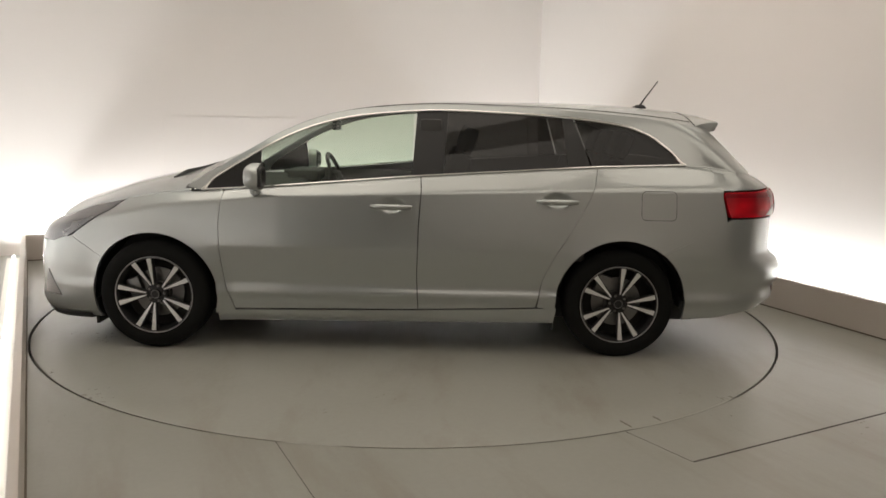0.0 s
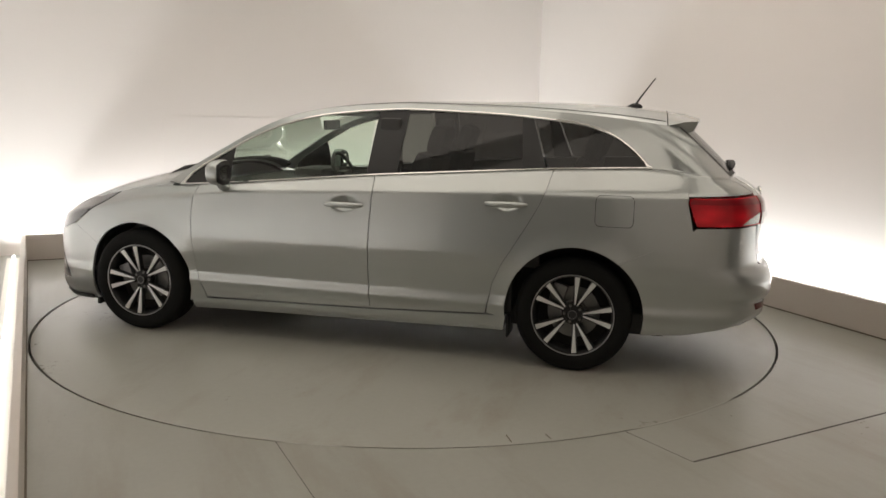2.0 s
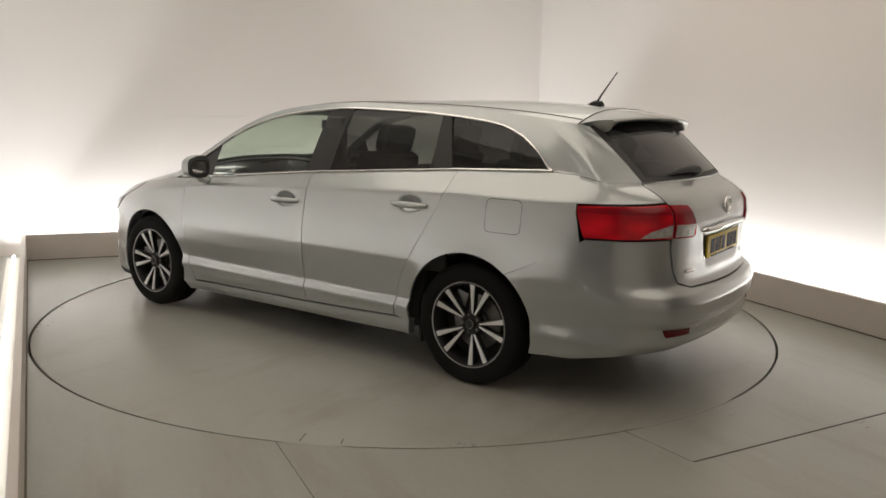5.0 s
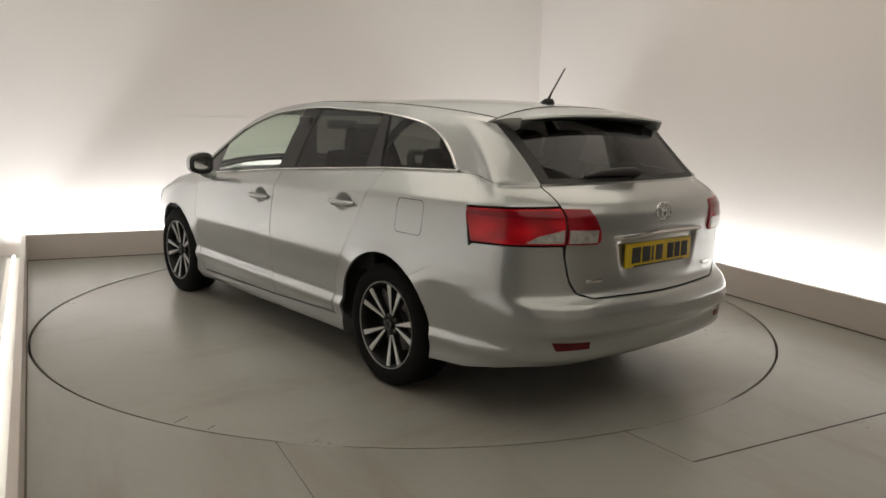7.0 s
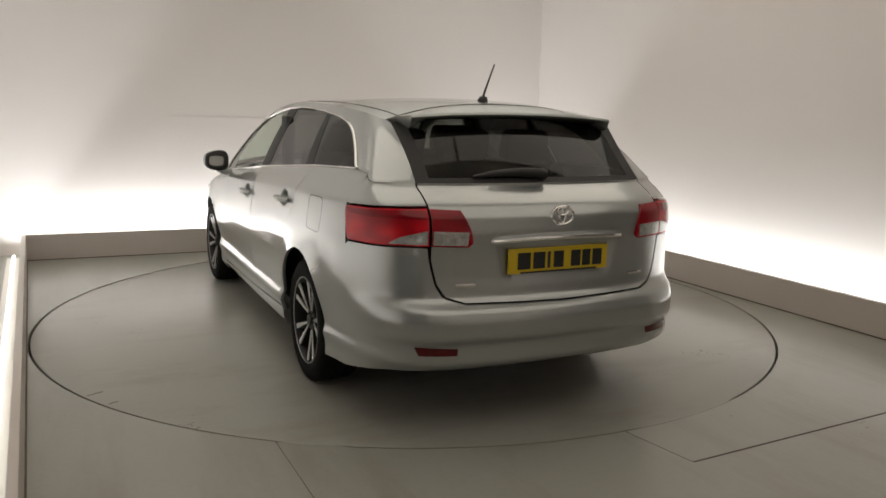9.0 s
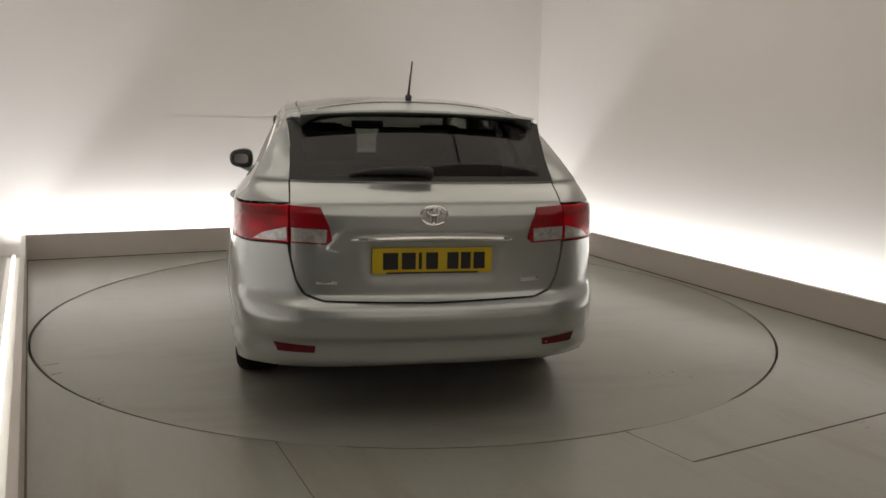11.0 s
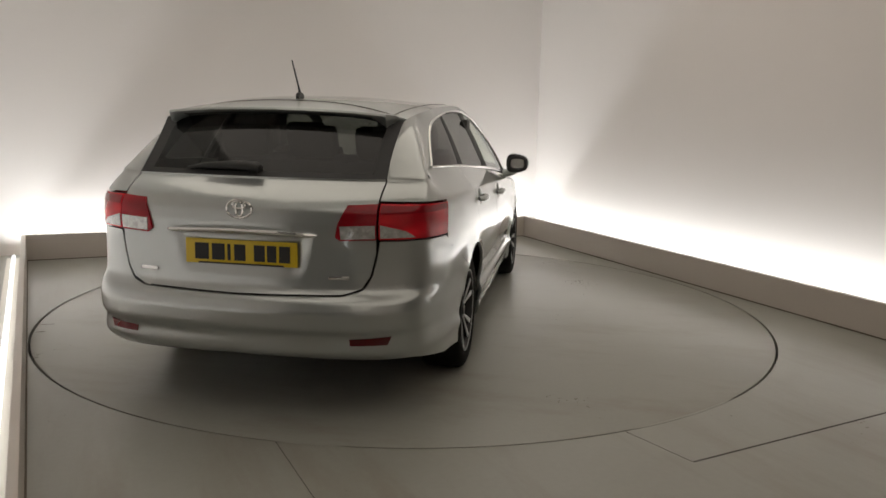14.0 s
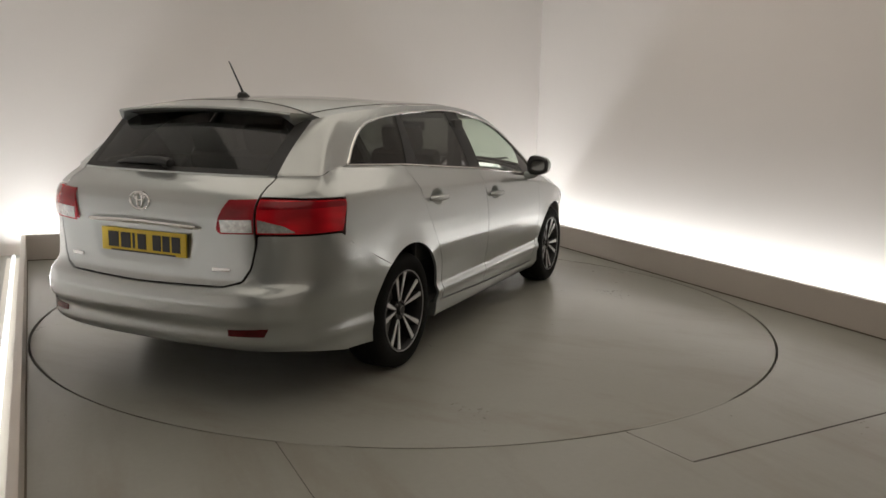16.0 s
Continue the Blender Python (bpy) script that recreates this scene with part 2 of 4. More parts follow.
def build_walls():
    g, t = GAP, 0.12
    x1, y1 = HALF_W + g, BACK + g
    structure("wall_back", box((-x1 - 0.25, y1, -0.1), (x1 + t, y1 + t, HIGH)), M_WALL, "pale painted wall washed by light from below")
    structure("wall_right", box((x1, NEAR, -0.1), (x1 + t, y1, HIGH)), M_WALL, "pale painted side wall washed by light from below")
    # the near stretches are unseen, added in grey to dull the car's reflections
    structure("wall_near_right", box((x1, FRONT, -0.1), (x1 + t, NEAR, HIGH)), M_DIM, "unseen grey side wall added to darken the car's reflections")
    structure("wall_left", box((-x1 - 0.25 - t, NEAR, -0.1), (-x1 - 0.25, y1, HIGH)), M_WALL, "pale painted side wall washed by light from below")
    structure("wall_near_left", box((-x1 - 0.25 - t, FRONT, -0.1), (-x1 - 0.25, NEAR, HIGH)), M_DIM, "unseen grey side wall added to darken the car's reflections")
    structure("wall_front", box((-x1 - 0.25, FRONT - t, -0.1), (x1 + t, FRONT, HIGH)), M_WALL, "plain pale end wall")
    structure("ceiling", box((-x1 - 0.25, FRONT, HIGH), (x1, y1, HIGH + 0.1)), M_CEIL, "pale painted ceiling")
    # plinth boards that hide the trough lamps
    h, b = 0.236, 0.035
    structure("plinth_back", box((LEFT, BACK, 0), (HALF_W + b, BACK + b, h), 0.004), M_PLINTH, "low beige painted plinth board hiding lights")
    structure("plinth_right", box((HALF_W, FRONT, 0), (HALF_W + b, BACK, h), 0.004), M_PLINTH, "low beige painted plinth board hiding lights")
    bm = box((-b, FRONT, 0), (0, 0, h), 0.004)
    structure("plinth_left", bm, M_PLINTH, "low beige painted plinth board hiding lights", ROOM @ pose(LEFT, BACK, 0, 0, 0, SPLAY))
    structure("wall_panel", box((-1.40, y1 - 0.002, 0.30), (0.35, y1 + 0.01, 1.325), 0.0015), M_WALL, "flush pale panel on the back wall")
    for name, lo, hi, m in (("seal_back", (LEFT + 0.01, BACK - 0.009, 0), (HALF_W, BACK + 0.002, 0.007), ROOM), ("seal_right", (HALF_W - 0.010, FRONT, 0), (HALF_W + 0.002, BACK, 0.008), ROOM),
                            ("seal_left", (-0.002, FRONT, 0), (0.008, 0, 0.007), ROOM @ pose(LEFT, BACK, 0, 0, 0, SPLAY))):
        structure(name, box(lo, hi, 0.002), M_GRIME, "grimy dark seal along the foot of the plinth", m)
    # floor seams
    for x, y, long, turn, wide in ((-1.447, -2.024, 3.0, -88.0, 0.0022), (0.086, -2.849, 2.47, 3.3, 0.009), (0.02, -2.49, 0.36, -80.0, 0.0010)):
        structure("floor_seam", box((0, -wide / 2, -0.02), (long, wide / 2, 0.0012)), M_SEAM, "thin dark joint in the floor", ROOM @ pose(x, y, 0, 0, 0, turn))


build_walls()

M_TUBE, _nt, _p = nodes_of("glowing tube")
_p.inputs["Base Color"].default_value, _p.inputs["Emission Color"].default_value, _p.inputs["Emission Strength"].default_value = (0.8, 0.8, 0.8, 1), (*COOL, 1), 1.6


def build_battens():
    """White tray and glowing tube behind each plinth."""
    side = pose(0, 0, 0, 0, 0, -90)
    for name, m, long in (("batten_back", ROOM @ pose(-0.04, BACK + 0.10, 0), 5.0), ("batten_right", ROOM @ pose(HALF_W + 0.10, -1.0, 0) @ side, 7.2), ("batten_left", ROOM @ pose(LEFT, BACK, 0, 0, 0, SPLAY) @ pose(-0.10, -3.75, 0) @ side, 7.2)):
        tray = structure(name, box((-long / 2, -0.055, 0), (long / 2, 0.055, 0.06), 0.006), M_CEIL, "white light batten lying in the trough", m)
        n = int(long / 1.2)
        for k in range(n):
            x0 = -long / 2 + long * k / n
            part("lamp_tube", tube([(x0 + 0.03, 0, 0.078), (x0 + long / n - 0.03, 0, 0.078)], 0.014, 10), M_TUBE, tray)


build_battens()

# ---- the car: smooth body surfaces from which every panel is cut ----
def spline(pts, n=40):
    """Points along a Catmull-Rom curve through pts."""
    p = np.array(pts, float)
    p = np.vstack([2 * p[0] - p[1], p, 2 * p[-1] - p[-2]])
    out = []
    for i in range(1, len(p) - 2):
        a, b, c, d = p[i - 1], p[i], p[i + 1], p[i + 2]
        for k in range(n):
            t = k / n
            out.append(0.5 * (2 * b + (c - a) * t + (2 * a - 5 * b + 4 * c - d) * t * t + (3 * b - a - 3 * c + d) * t ** 3))
    out.append(p[-2])
    return np.array(out)


def smoothstep(a, b, x):
    t = np.clip((np.asarray(x, float) - a) / (b - a), 0, 1)
    return t * t * (3 - 2 * t)


PLAN_HALF = [(2.272, 0), (2.257, 0.30), (2.175, 0.565), (2.035, 0.735), (1.80, 0.842), (1.35, 0.898), (0.7, 0.898), (0, 0.903), (-0.7, 0.903),
             (-1.35, 0.906), (-1.75, 0.892), (-2.03, 0.850), (-2.248, 0.764), (-2.382, 0.582), (-2.436, 0.29), (-2.448, 0)]
_front = [(x, -y) for x, y in PLAN_HALF[6:0:-1]]
_rear = [(x, -y) for x, y in PLAN_HALF[-2:-9:-1]]
PLAN = spline(_front + PLAN_HALF + _rear, 24)
_arc = np.concatenate([[0], np.cumsum(np.hypot(*np.diff(PLAN, axis=0).T))])
_mid = np.argmin(np.abs(PLAN[:, 0]) + (PLAN[:, 1] < 0) * 9)
QT = -(_arc - _arc[_mid])                 # falls from nose to tail, near to x along the doors
_tan = np.gradient(PLAN, axis=0)
_nor = np.stack([-_tan[:, 1], _tan[:, 0]], 1)
_nor /= np.linalg.norm(_nor, axis=1)[:, None]
if _nor[_mid, 1] < 0:
    _nor = -_nor
QF = float(QT[np.argmin(np.abs(PLAN[:, 1]) + (PLAN[:, 0] < 0) * 9)])
QR = float(QT[np.argmin(np.abs(PLAN[:, 1]) + (PLAN[:, 0] > 0) * 9)])


def q_of_x(x):
    use = (PLAN[:, 1] >= 0)
    xs, qs = PLAN[use, 0], QT[use]
    o = np.argsort(xs)
    return float(np.interp(x, xs[o], qs[o]))


def q_rear_y(y):
    use = (PLAN[:, 1] >= 0) & (PLAN[:, 0] < -1)
    ys, qs = PLAN[use, 1], QT[use]
    o = np.argsort(ys)
    return float(np.interp(y, ys[o], qs[o]))


BELT_X = [-2.9, -2.2, -1.95, -1.70, -1.19, -0.18, 0.68, 1.08, 1.28, 1.58, 1.90, 2.15, 2.45, 3.0]
BELT_Z = [1.090, 1.090, 1.108, 1.122, 1.103, 1.033, 0.955, 0.925, 0.915, 0.865, 0.790, 0.73, 0.69, 0.68]
INSET = [0.06, 0.08, 0.105, 0.12, 0.08, 0.048, 0.050, 0.07, 0.085, 0.09, 0.085, 0.08, 0.08, 0.08]


def belt_z(q):
    return np.interp(q, BELT_X, BELT_Z)


def shoulder_z(q):
    return np.interp(q, [-2.6, -1.9, -1.3, 0.7, 1.3, 1.9, 2.4], [1.0, 0.995, 0.985, 0.905, 0.84, 0.72, 0.64])


SIDE_Z = [0.10, 0.17, 0.21, 0.27, 0.29, 0.325, 0.345, 0.362, 0.395, 0.44, 0.52, 0.62, 0.70, 0.78, 0.90, 1.2]
SIDE_D = [0.12, 0.065, 0.035, 0.026, 0.028, 0.020, 0.008, 0.012, 0.028, 0.022, 0.008, 0.000, 0.003, 0.010, 0.025, 0.070]
REAR_Z = [0.20, 0.26, 0.30, 0.325, 0.345, 0.375, 0.40, 0.425, 0.445, 0.46, 0.53, 0.575, 0.595, 0.62, 0.70, 0.80, 0.90, 0.96, 1.01, 1.045, 1.08]
REAR_D = [0.20, 0.13, 0.09, 0.050, 0.034, 0.034, 0.036, 0.034, 0.010, 0.004, 0.002, 0.025, 0.055, 0.080, 0.085, 0.085, 0.078, 0.088, 0.126, 0.178, 0.250]
NOSE_Z = [0.15, 0.19, 0.24, 0.30, 0.38, 0.48, 0.56, 0.62, 0.68, 0.74, 0.80]
NOSE_D = [0.09, 0.03, 0.01, 0.02, 0.02, 0.02, 0.03, 0.05, 0.09, 0.15, 0.24]


def fine_curve(zs, ds):
    z = np.linspace(zs[0], zs[-1], 260)
    d = np.interp(z, zs, ds)
    for _ in range(2):
        d = np.convolve(np.pad(d, 2, mode="edge"), np.ones(5) / 5, "valid")
    return z, d


PLAIN_D = SIDE_D[:5] + [0.027, 0.026, 0.025, 0.024] + SIDE_D[9:]
PLAIN_C = fine_curve(SIDE_Z, PLAIN_D)     # the same side without its low crease
FRONT_C = fine_curve(SIDE_Z, [0.10, 0.045, 0.020] + [0.014] * 5 + [0.015, 0.013] + SIDE_D[10:])
SIDE_C, REAR_C, NOSE_C = fine_curve(SIDE_Z, SIDE_D), fine_curve(REAR_Z, REAR_D), fine_curve(NOSE_Z, NOSE_D)


def hull(q, z, off=0.0):
    """The lower body: q runs round it from nose to tail, z is the height, off goes inwards."""
    q, z = np.broadcast_arrays(np.asarray(q, float), np.asarray(z, float))
    o = np.argsort(QT)
    px, py = np.interp(q, QT[o], PLAN[o, 0]), np.interp(q, QT[o], PLAN[o, 1])
    nx, ny = np.interp(q, QT[o], _nor[o, 0]), np.interp(q, QT[o], _nor[o, 1])
    qq = np.where(q < QR, 2 * QR - q, np.where(q > QF, 2 * QF - q, q))
    zs, zb = shoulder_z(qq), belt_z(qq)
    fade = 0.30 * smoothstep(-1.35, -1.60, qq)
    side = np.interp(z, *SIDE_C) * (1 - fade) + np.interp(z, *PLAIN_C) * fade
    fade = 0.8 * smoothstep(1.50, 1.72, qq)
    side = side * (1 - fade) + np.interp(z, *FRONT_C) * fade
    up = np.clip((z - zs) / np.maximum(zb - zs, 0.02), -0.35, 1.2)
    soft = np.where(up < -0.1, 0, np.where(up < 0.1, (up + 0.1) ** 2 / 0.4, up))
    ease = np.where(up > 0, 1 - (1 - np.clip(up, 0, 1)) ** 1.8, 0) * smoothstep(-1.25, -1.75, qq) * 0.5
    soft = np.maximum(soft, ease * smoothstep(-0.1, 0.5, up))
    side = side + soft * np.interp(qq, BELT_X, INSET)
    for cx in (-1.35, 1.35):
        r = np.hypot(qq - q_of_x(cx), z - 0.315)
        side = side - 0.014 * np.clip(1 - (r - 0.36) / 0.13, 0, 1) ** 2
    wr = smoothstep(-1.80, -2.45, qq)
    wf = smoothstep(1.65, 2.45, qq)
    d = side * (1 - wr - wf) + off
    push = wr * np.interp(z, *REAR_C) - wf * np.interp(z, *NOSE_C)
    return np.stack([px - nx * d + push, py - ny * d, z], -1)


def gate_skin(q, z, off=0.0):
    """The tailgate: the hull with a pressed-in recess for the plate."""
    q, z = np.broadcast_arrays(np.asarray(q, float), np.asarray(z, float))
    w = 0.335 + 0.25 * (z - 0.84)
    dent = smoothstep(w, w - 0.07, np.abs(q - QR)) * smoothstep(0.655, 0.72, z) * smoothstep(0.862, 0.845, z)
    return hull(q, z, off + 0.016 * dent)


def cabin(x, z, off=0.0):
    """The glasshouse side: leans in from the waistline to the roof."""
    x, z = np.broadcast_arrays(np.asarray(x, float), np.asarray(z, float))
    q = np.clip(x, -1.95, 1.6)
    zb = belt_z(q)
    yb = hull(q, zb)[..., 1]
    h = z - zb
    return np.stack([x, yb - 0.40 * h - 0.30 * np.clip(h, 0, 1) ** 2 - off, z - 0.3 * off], -1)


EDGE = spline([(1.17, 0.945), (0.99, 1.06), (0.82, 1.163), (0.65, 1.262), (0.45, 1.350), (0.18, 1.412), (-0.25, 1.445), (-0.67, 1.438),
               (-1.0, 1.426), (-1.33, 1.404), (-1.6, 1.378), (-1.90, 1.338)], 10)
CROWN = spline([(1.17, 1.045), (0.92, 1.150), (0.66, 1.270), (0.48, 1.338), (0.30, 1.394), (0.02, 1.447), (-0.34, 1.472), (-0.69, 1.475),
                (-1.04, 1.479), (-1.39, 1.470), (-1.74, 1.444), (-1.98, 1.400)], 10)


def along(curve, x):
    o = np.argsort(curve[:, 0])
    return np.interp(x, curve[o, 0], curve[o, 1])


def top(x, t, off=0.0):
    """Roof and windscreen: t runs across from -1 to 1."""
    x, t = np.broadcast_arrays(np.asarray(x, float), np.asarray(t, float))
    ze, zc = along(EDGE, x), along(CROWN, x)
    ye = cabin(x, ze)[..., 1]
    return np.stack([x, ye * t, zc - (zc - ze) * np.abs(t) ** 2.6 - off], -1)


HOOD_X = [1.0, 1.17, 1.40, 1.69, 2.02, 2.18, 2.26]
HOOD_Z = [1.075, 1.043, 0.992, 0.925, 0.825, 0.750, 0.70]


def hood(x, t, off=0.0):
    x, t = np.broadcast_arrays(np.asarray(x, float), np.asarray(t, float))
    e = hull(x, belt_z(x))
    zc = np.maximum(np.interp(x, HOOD_X, HOOD_Z), e[..., 2] + 0.004)
    return np.stack([e[..., 0] + 0.10 * (1 - t * t) * smoothstep(1.7, 2.1, x), e[..., 1] * t, zc - (zc - e[..., 2]) * np.abs(t) ** 2.4 - off], -1)


def resample(line, n):
    p = np.array(line, float)
    s = np.concatenate([[0], np.cumsum(np.linalg.norm(np.diff(p, axis=0), axis=1))])
    w = np.linspace(0, s[-1], n)
    return np.stack([np.interp(w, s, p[:, i]) for i in range(p.shape[1])], 1)


def coons(bottom, upper, left, right, nu, nv):
    """A grid of points between four lines; left and right run from bottom to upper."""
    b, t, l, r = resample(bottom, nu), resample(upper, nu), resample(left, nv), resample(right, nv)
    u, v = np.linspace(0, 1, nu)[:, None, None], np.linspace(0, 1, nv)[None, :, None]
    return ((1 - v) * b[:, None] + v * t[:, None] + (1 - u) * l[None] + u * r[None]
            - ((1 - u) * (1 - v) * b[0] + u * (1 - v) * b[-1] + (1 - u) * v * t[0] + u * v * t[-1]))


def sheet_into(bm, grid, surf, sgn=1, gap=(0.0025,) * 4, lip=0.018, proud=0.0):
    """Faces over a grid laid on a surface, drawn back by gap (bottom, upper, left, right), with edges folded inwards."""
    g = grid.copy()

    def draw(row, inner, k):
        d = inner - row
        n = np.linalg.norm(d, axis=-1, keepdims=True)
        return row + d / np.maximum(n, 1e-9) * np.minimum(k, n * 0.6)
    g[:, 0], g[:, -1] = draw(g[:, 0], g[:, 1], gap[0]), draw(g[:, -1], g[:, -2], gap[1])
    g[0], g[-1] = draw(g[0], g[1], gap[2]), draw(g[-1], g[-2], gap[3])
    P = surf(g[..., 0], g[..., 1], -proud)
    I = surf(g[..., 0], g[..., 1], lip)
    nu, nv = g.shape[:2]
    flip = Vector((1, sgn, 1))
    V = [[bm.verts.new(Vector(P[i, j]) * flip) for j in range(nv)] for i in range(nu)]
    for i in range(nu - 1):
        for j in range(nv - 1):
            bm.faces.new((V[i][j], V[i + 1][j], V[i + 1][j + 1], V[i][j + 1]))
    if lip:
        ring = [(i, 0) for i in range(nu)] + [(nu - 1, j) for j in range(1, nv)] + [(i, nv - 1) for i in range(nu - 2, -1, -1)] + [(0, j) for j in range(nv - 2, 0, -1)]
        W = [bm.verts.new(Vector(I[i, j]) * flip) for i, j in ring]
        n = len(ring)
        for k in range(n):
            (a, b), (c, d) = ring[k], ring[(k + 1) % n]
            if V[a][b] is not V[c][d]:
                bm.faces.new((V[a][b], V[c][d], W[(k + 1) % n], W[k]))


def panel(name, patches, surf, material, parent, sgn=1, label="", **kw):
    bm = bmesh.new()
    for p in patches:
        grid, extra = (p if isinstance(p, tuple) else (p, {}))
        sheet_into(bm, grid, surf, sgn, **{**kw, **extra})
    bmesh.ops.remove_doubles(bm, verts=bm.verts, dist=0.0006)
    return part(name, bm, material, parent, label)


def line_on(surf, pts, sgn=1, off=0.0, n=40):
    p = resample(pts, n)
    return [Vector(v) * Vector((1, sgn, 1)) for v in surf(p[:, 0], p[:, 1], off)]


def arch(cx, a0, a1, r=0.368, n=40, cz=0.318):
    q = q_of_x(cx)
    return [(q + r * math.cos(radians(a0 + (a1 - a0) * k / n)), cz + r * math.sin(radians(a0 + (a1 - a0) * k / n))) for k in range(n + 1)]


car = tagged(new("estate_car"), "silver metallic estate car parked on the turntable", "car")
FD_REAR = [(-0.183, 0.265), (-0.172, 0.45), (-0.178, 0.75), (-0.19, 0.95), (-0.185, 1.034)]
FD_FRONT = [(0.885, 0.245), (0.94, 0.40), (0.965, 0.60), (0.968, 0.75), (0.955, 0.87), (0.945, 0.935)]
RD_REAR = [(-0.865, 0.29), (-0.90, 0.46), (-0.95, 0.575), (-1.02, 0.69), (-1.085, 0.80), (-1.145, 0.91), (-1.18, 1.0), (-1.205, 1.105)]
SPLIT_Q = q_rear_y(0.60)
LIGHT_Q = q_of_x(-1.935)
DLO = spline([(1.07, 0.932), (0.985, 1.018), (0.82, 1.122), (0.65, 1.220), (0.45, 1.306), (0.18, 1.370), (-0.25, 1.408), (-0.67, 1.402),
              (-1.0, 1.385), (-1.33, 1.348), (-1.50, 1.295), (-1.62, 1.215), (-1.70, 1.135)], 8)


def dlo_between(xa, xb):
    inside = [tuple(p) for p in DLO if min(xa, xb) < p[0] < max(xa, xb)]
    inside.sort(key=lambda p: p[0], reverse=xa > xb)
    return [(xa, float(along(DLO, xa)))] + inside + [(xb, float(along(DLO, xb)))]


def belt_between(xa, xb, up=0.0, n=24):
    return [(x, float(belt_z(x)) + up) for x in np.linspace(xa, xb, n)]


def blend_seam(a, b, ahead):
    """Let two panels that meet share their shading along the seam behind x = ahead, as one pressing does."""
    near = []
    for ob in (a, b):
        me = ob.data
        count = {}
        for poly in me.polygons:
            for key in poly.edge_keys:
                count[key] = count.get(key, 0) + 1
        rim = {v for key, n in count.items() if n == 1 for v in key} if ob is b else set(range(len(me.vertices)))
        near.append(rim)
    foot = [i for i in near[1] if b.data.vertices[i].co.x < ahead and b.data.vertices[i].co.z < 1.135]
    ca = [c.vector.copy() for c in a.data.corner_normals]
    cb = [c.vector.copy() for c in b.data.corner_normals]
    mean_b = {i: Vector() for i in foot}
    for loop in b.data.loops:
        if loop.vertex_index in mean_b:
            mean_b[loop.vertex_index] += cb[loop.index]
    pts = [(b.data.vertices[i].co, mean_b[i].normalized(), i) for i in foot]
    got = {}
    for loop in a.data.loops:
        co = a.data.vertices[loop.vertex_index].co
        if co.x > ahead + 0.02 or co.z < 1.05:
            continue
        d, n, i = min(((co - p).length, n, i) for p, n, i in pts) if pts else (1, None, 0)
        if d < 0.02 and n.dot(ca[loop.index]) > 0.4:
            mid = (n + ca[loop.index]).normalized()
            got.setdefault(i, []).append(mid)
            ca[loop.index] = mid
    for loop in b.data.loops:
        if loop.vertex_index in mean_b:
            i = loop.vertex_index
            if i not in got:
                j = min(got, key=lambda k: (b.data.vertices[k].co - b.data.vertices[i].co).length) if got else None
            else:
                j = i
            if j is not None and (b.data.vertices[j].co - b.data.vertices[i].co).length < 0.05:
                cb[loop.index] = sum(got[j], Vector()).normalized()
    a.data.normals_split_custom_set(ca)
    b.data.normals_split_custom_set(cb)


def gate_edge():
    """The side edge of the rear window, from its foot to the roof."""
    foot = tuple(hull(SPLIT_Q, belt_z(SPLIT_Q)))
    head = tuple(cabin(-1.85, along(EDGE, -1.85)))
    return spline([foot] + [tuple((1 - w) * np.array(foot) + w * np.array(head) + (0, -0.008, 0.004)) for w in (0.33, 0.67)] + [head], 8)


HANDLES = ((-0.02, 0.860), (-0.965, 0.908))


def door_skin(q, z, off=0.0):
    """The hull with a finger cup pressed in behind each handle."""
    q, z = np.broadcast_arrays(np.asarray(q, float), np.asarray(z, float))
    dent = 0.0
    for x0, z0 in HANDLES:
        rr = ((q - x0) / 0.085) ** 2 + ((z - z0 - 0.010) / 0.046) ** 2
        dent = dent + 0.034 * np.clip(1 - rr, 0, 1) ** 1.3
    return hull(q, z, off + dent)


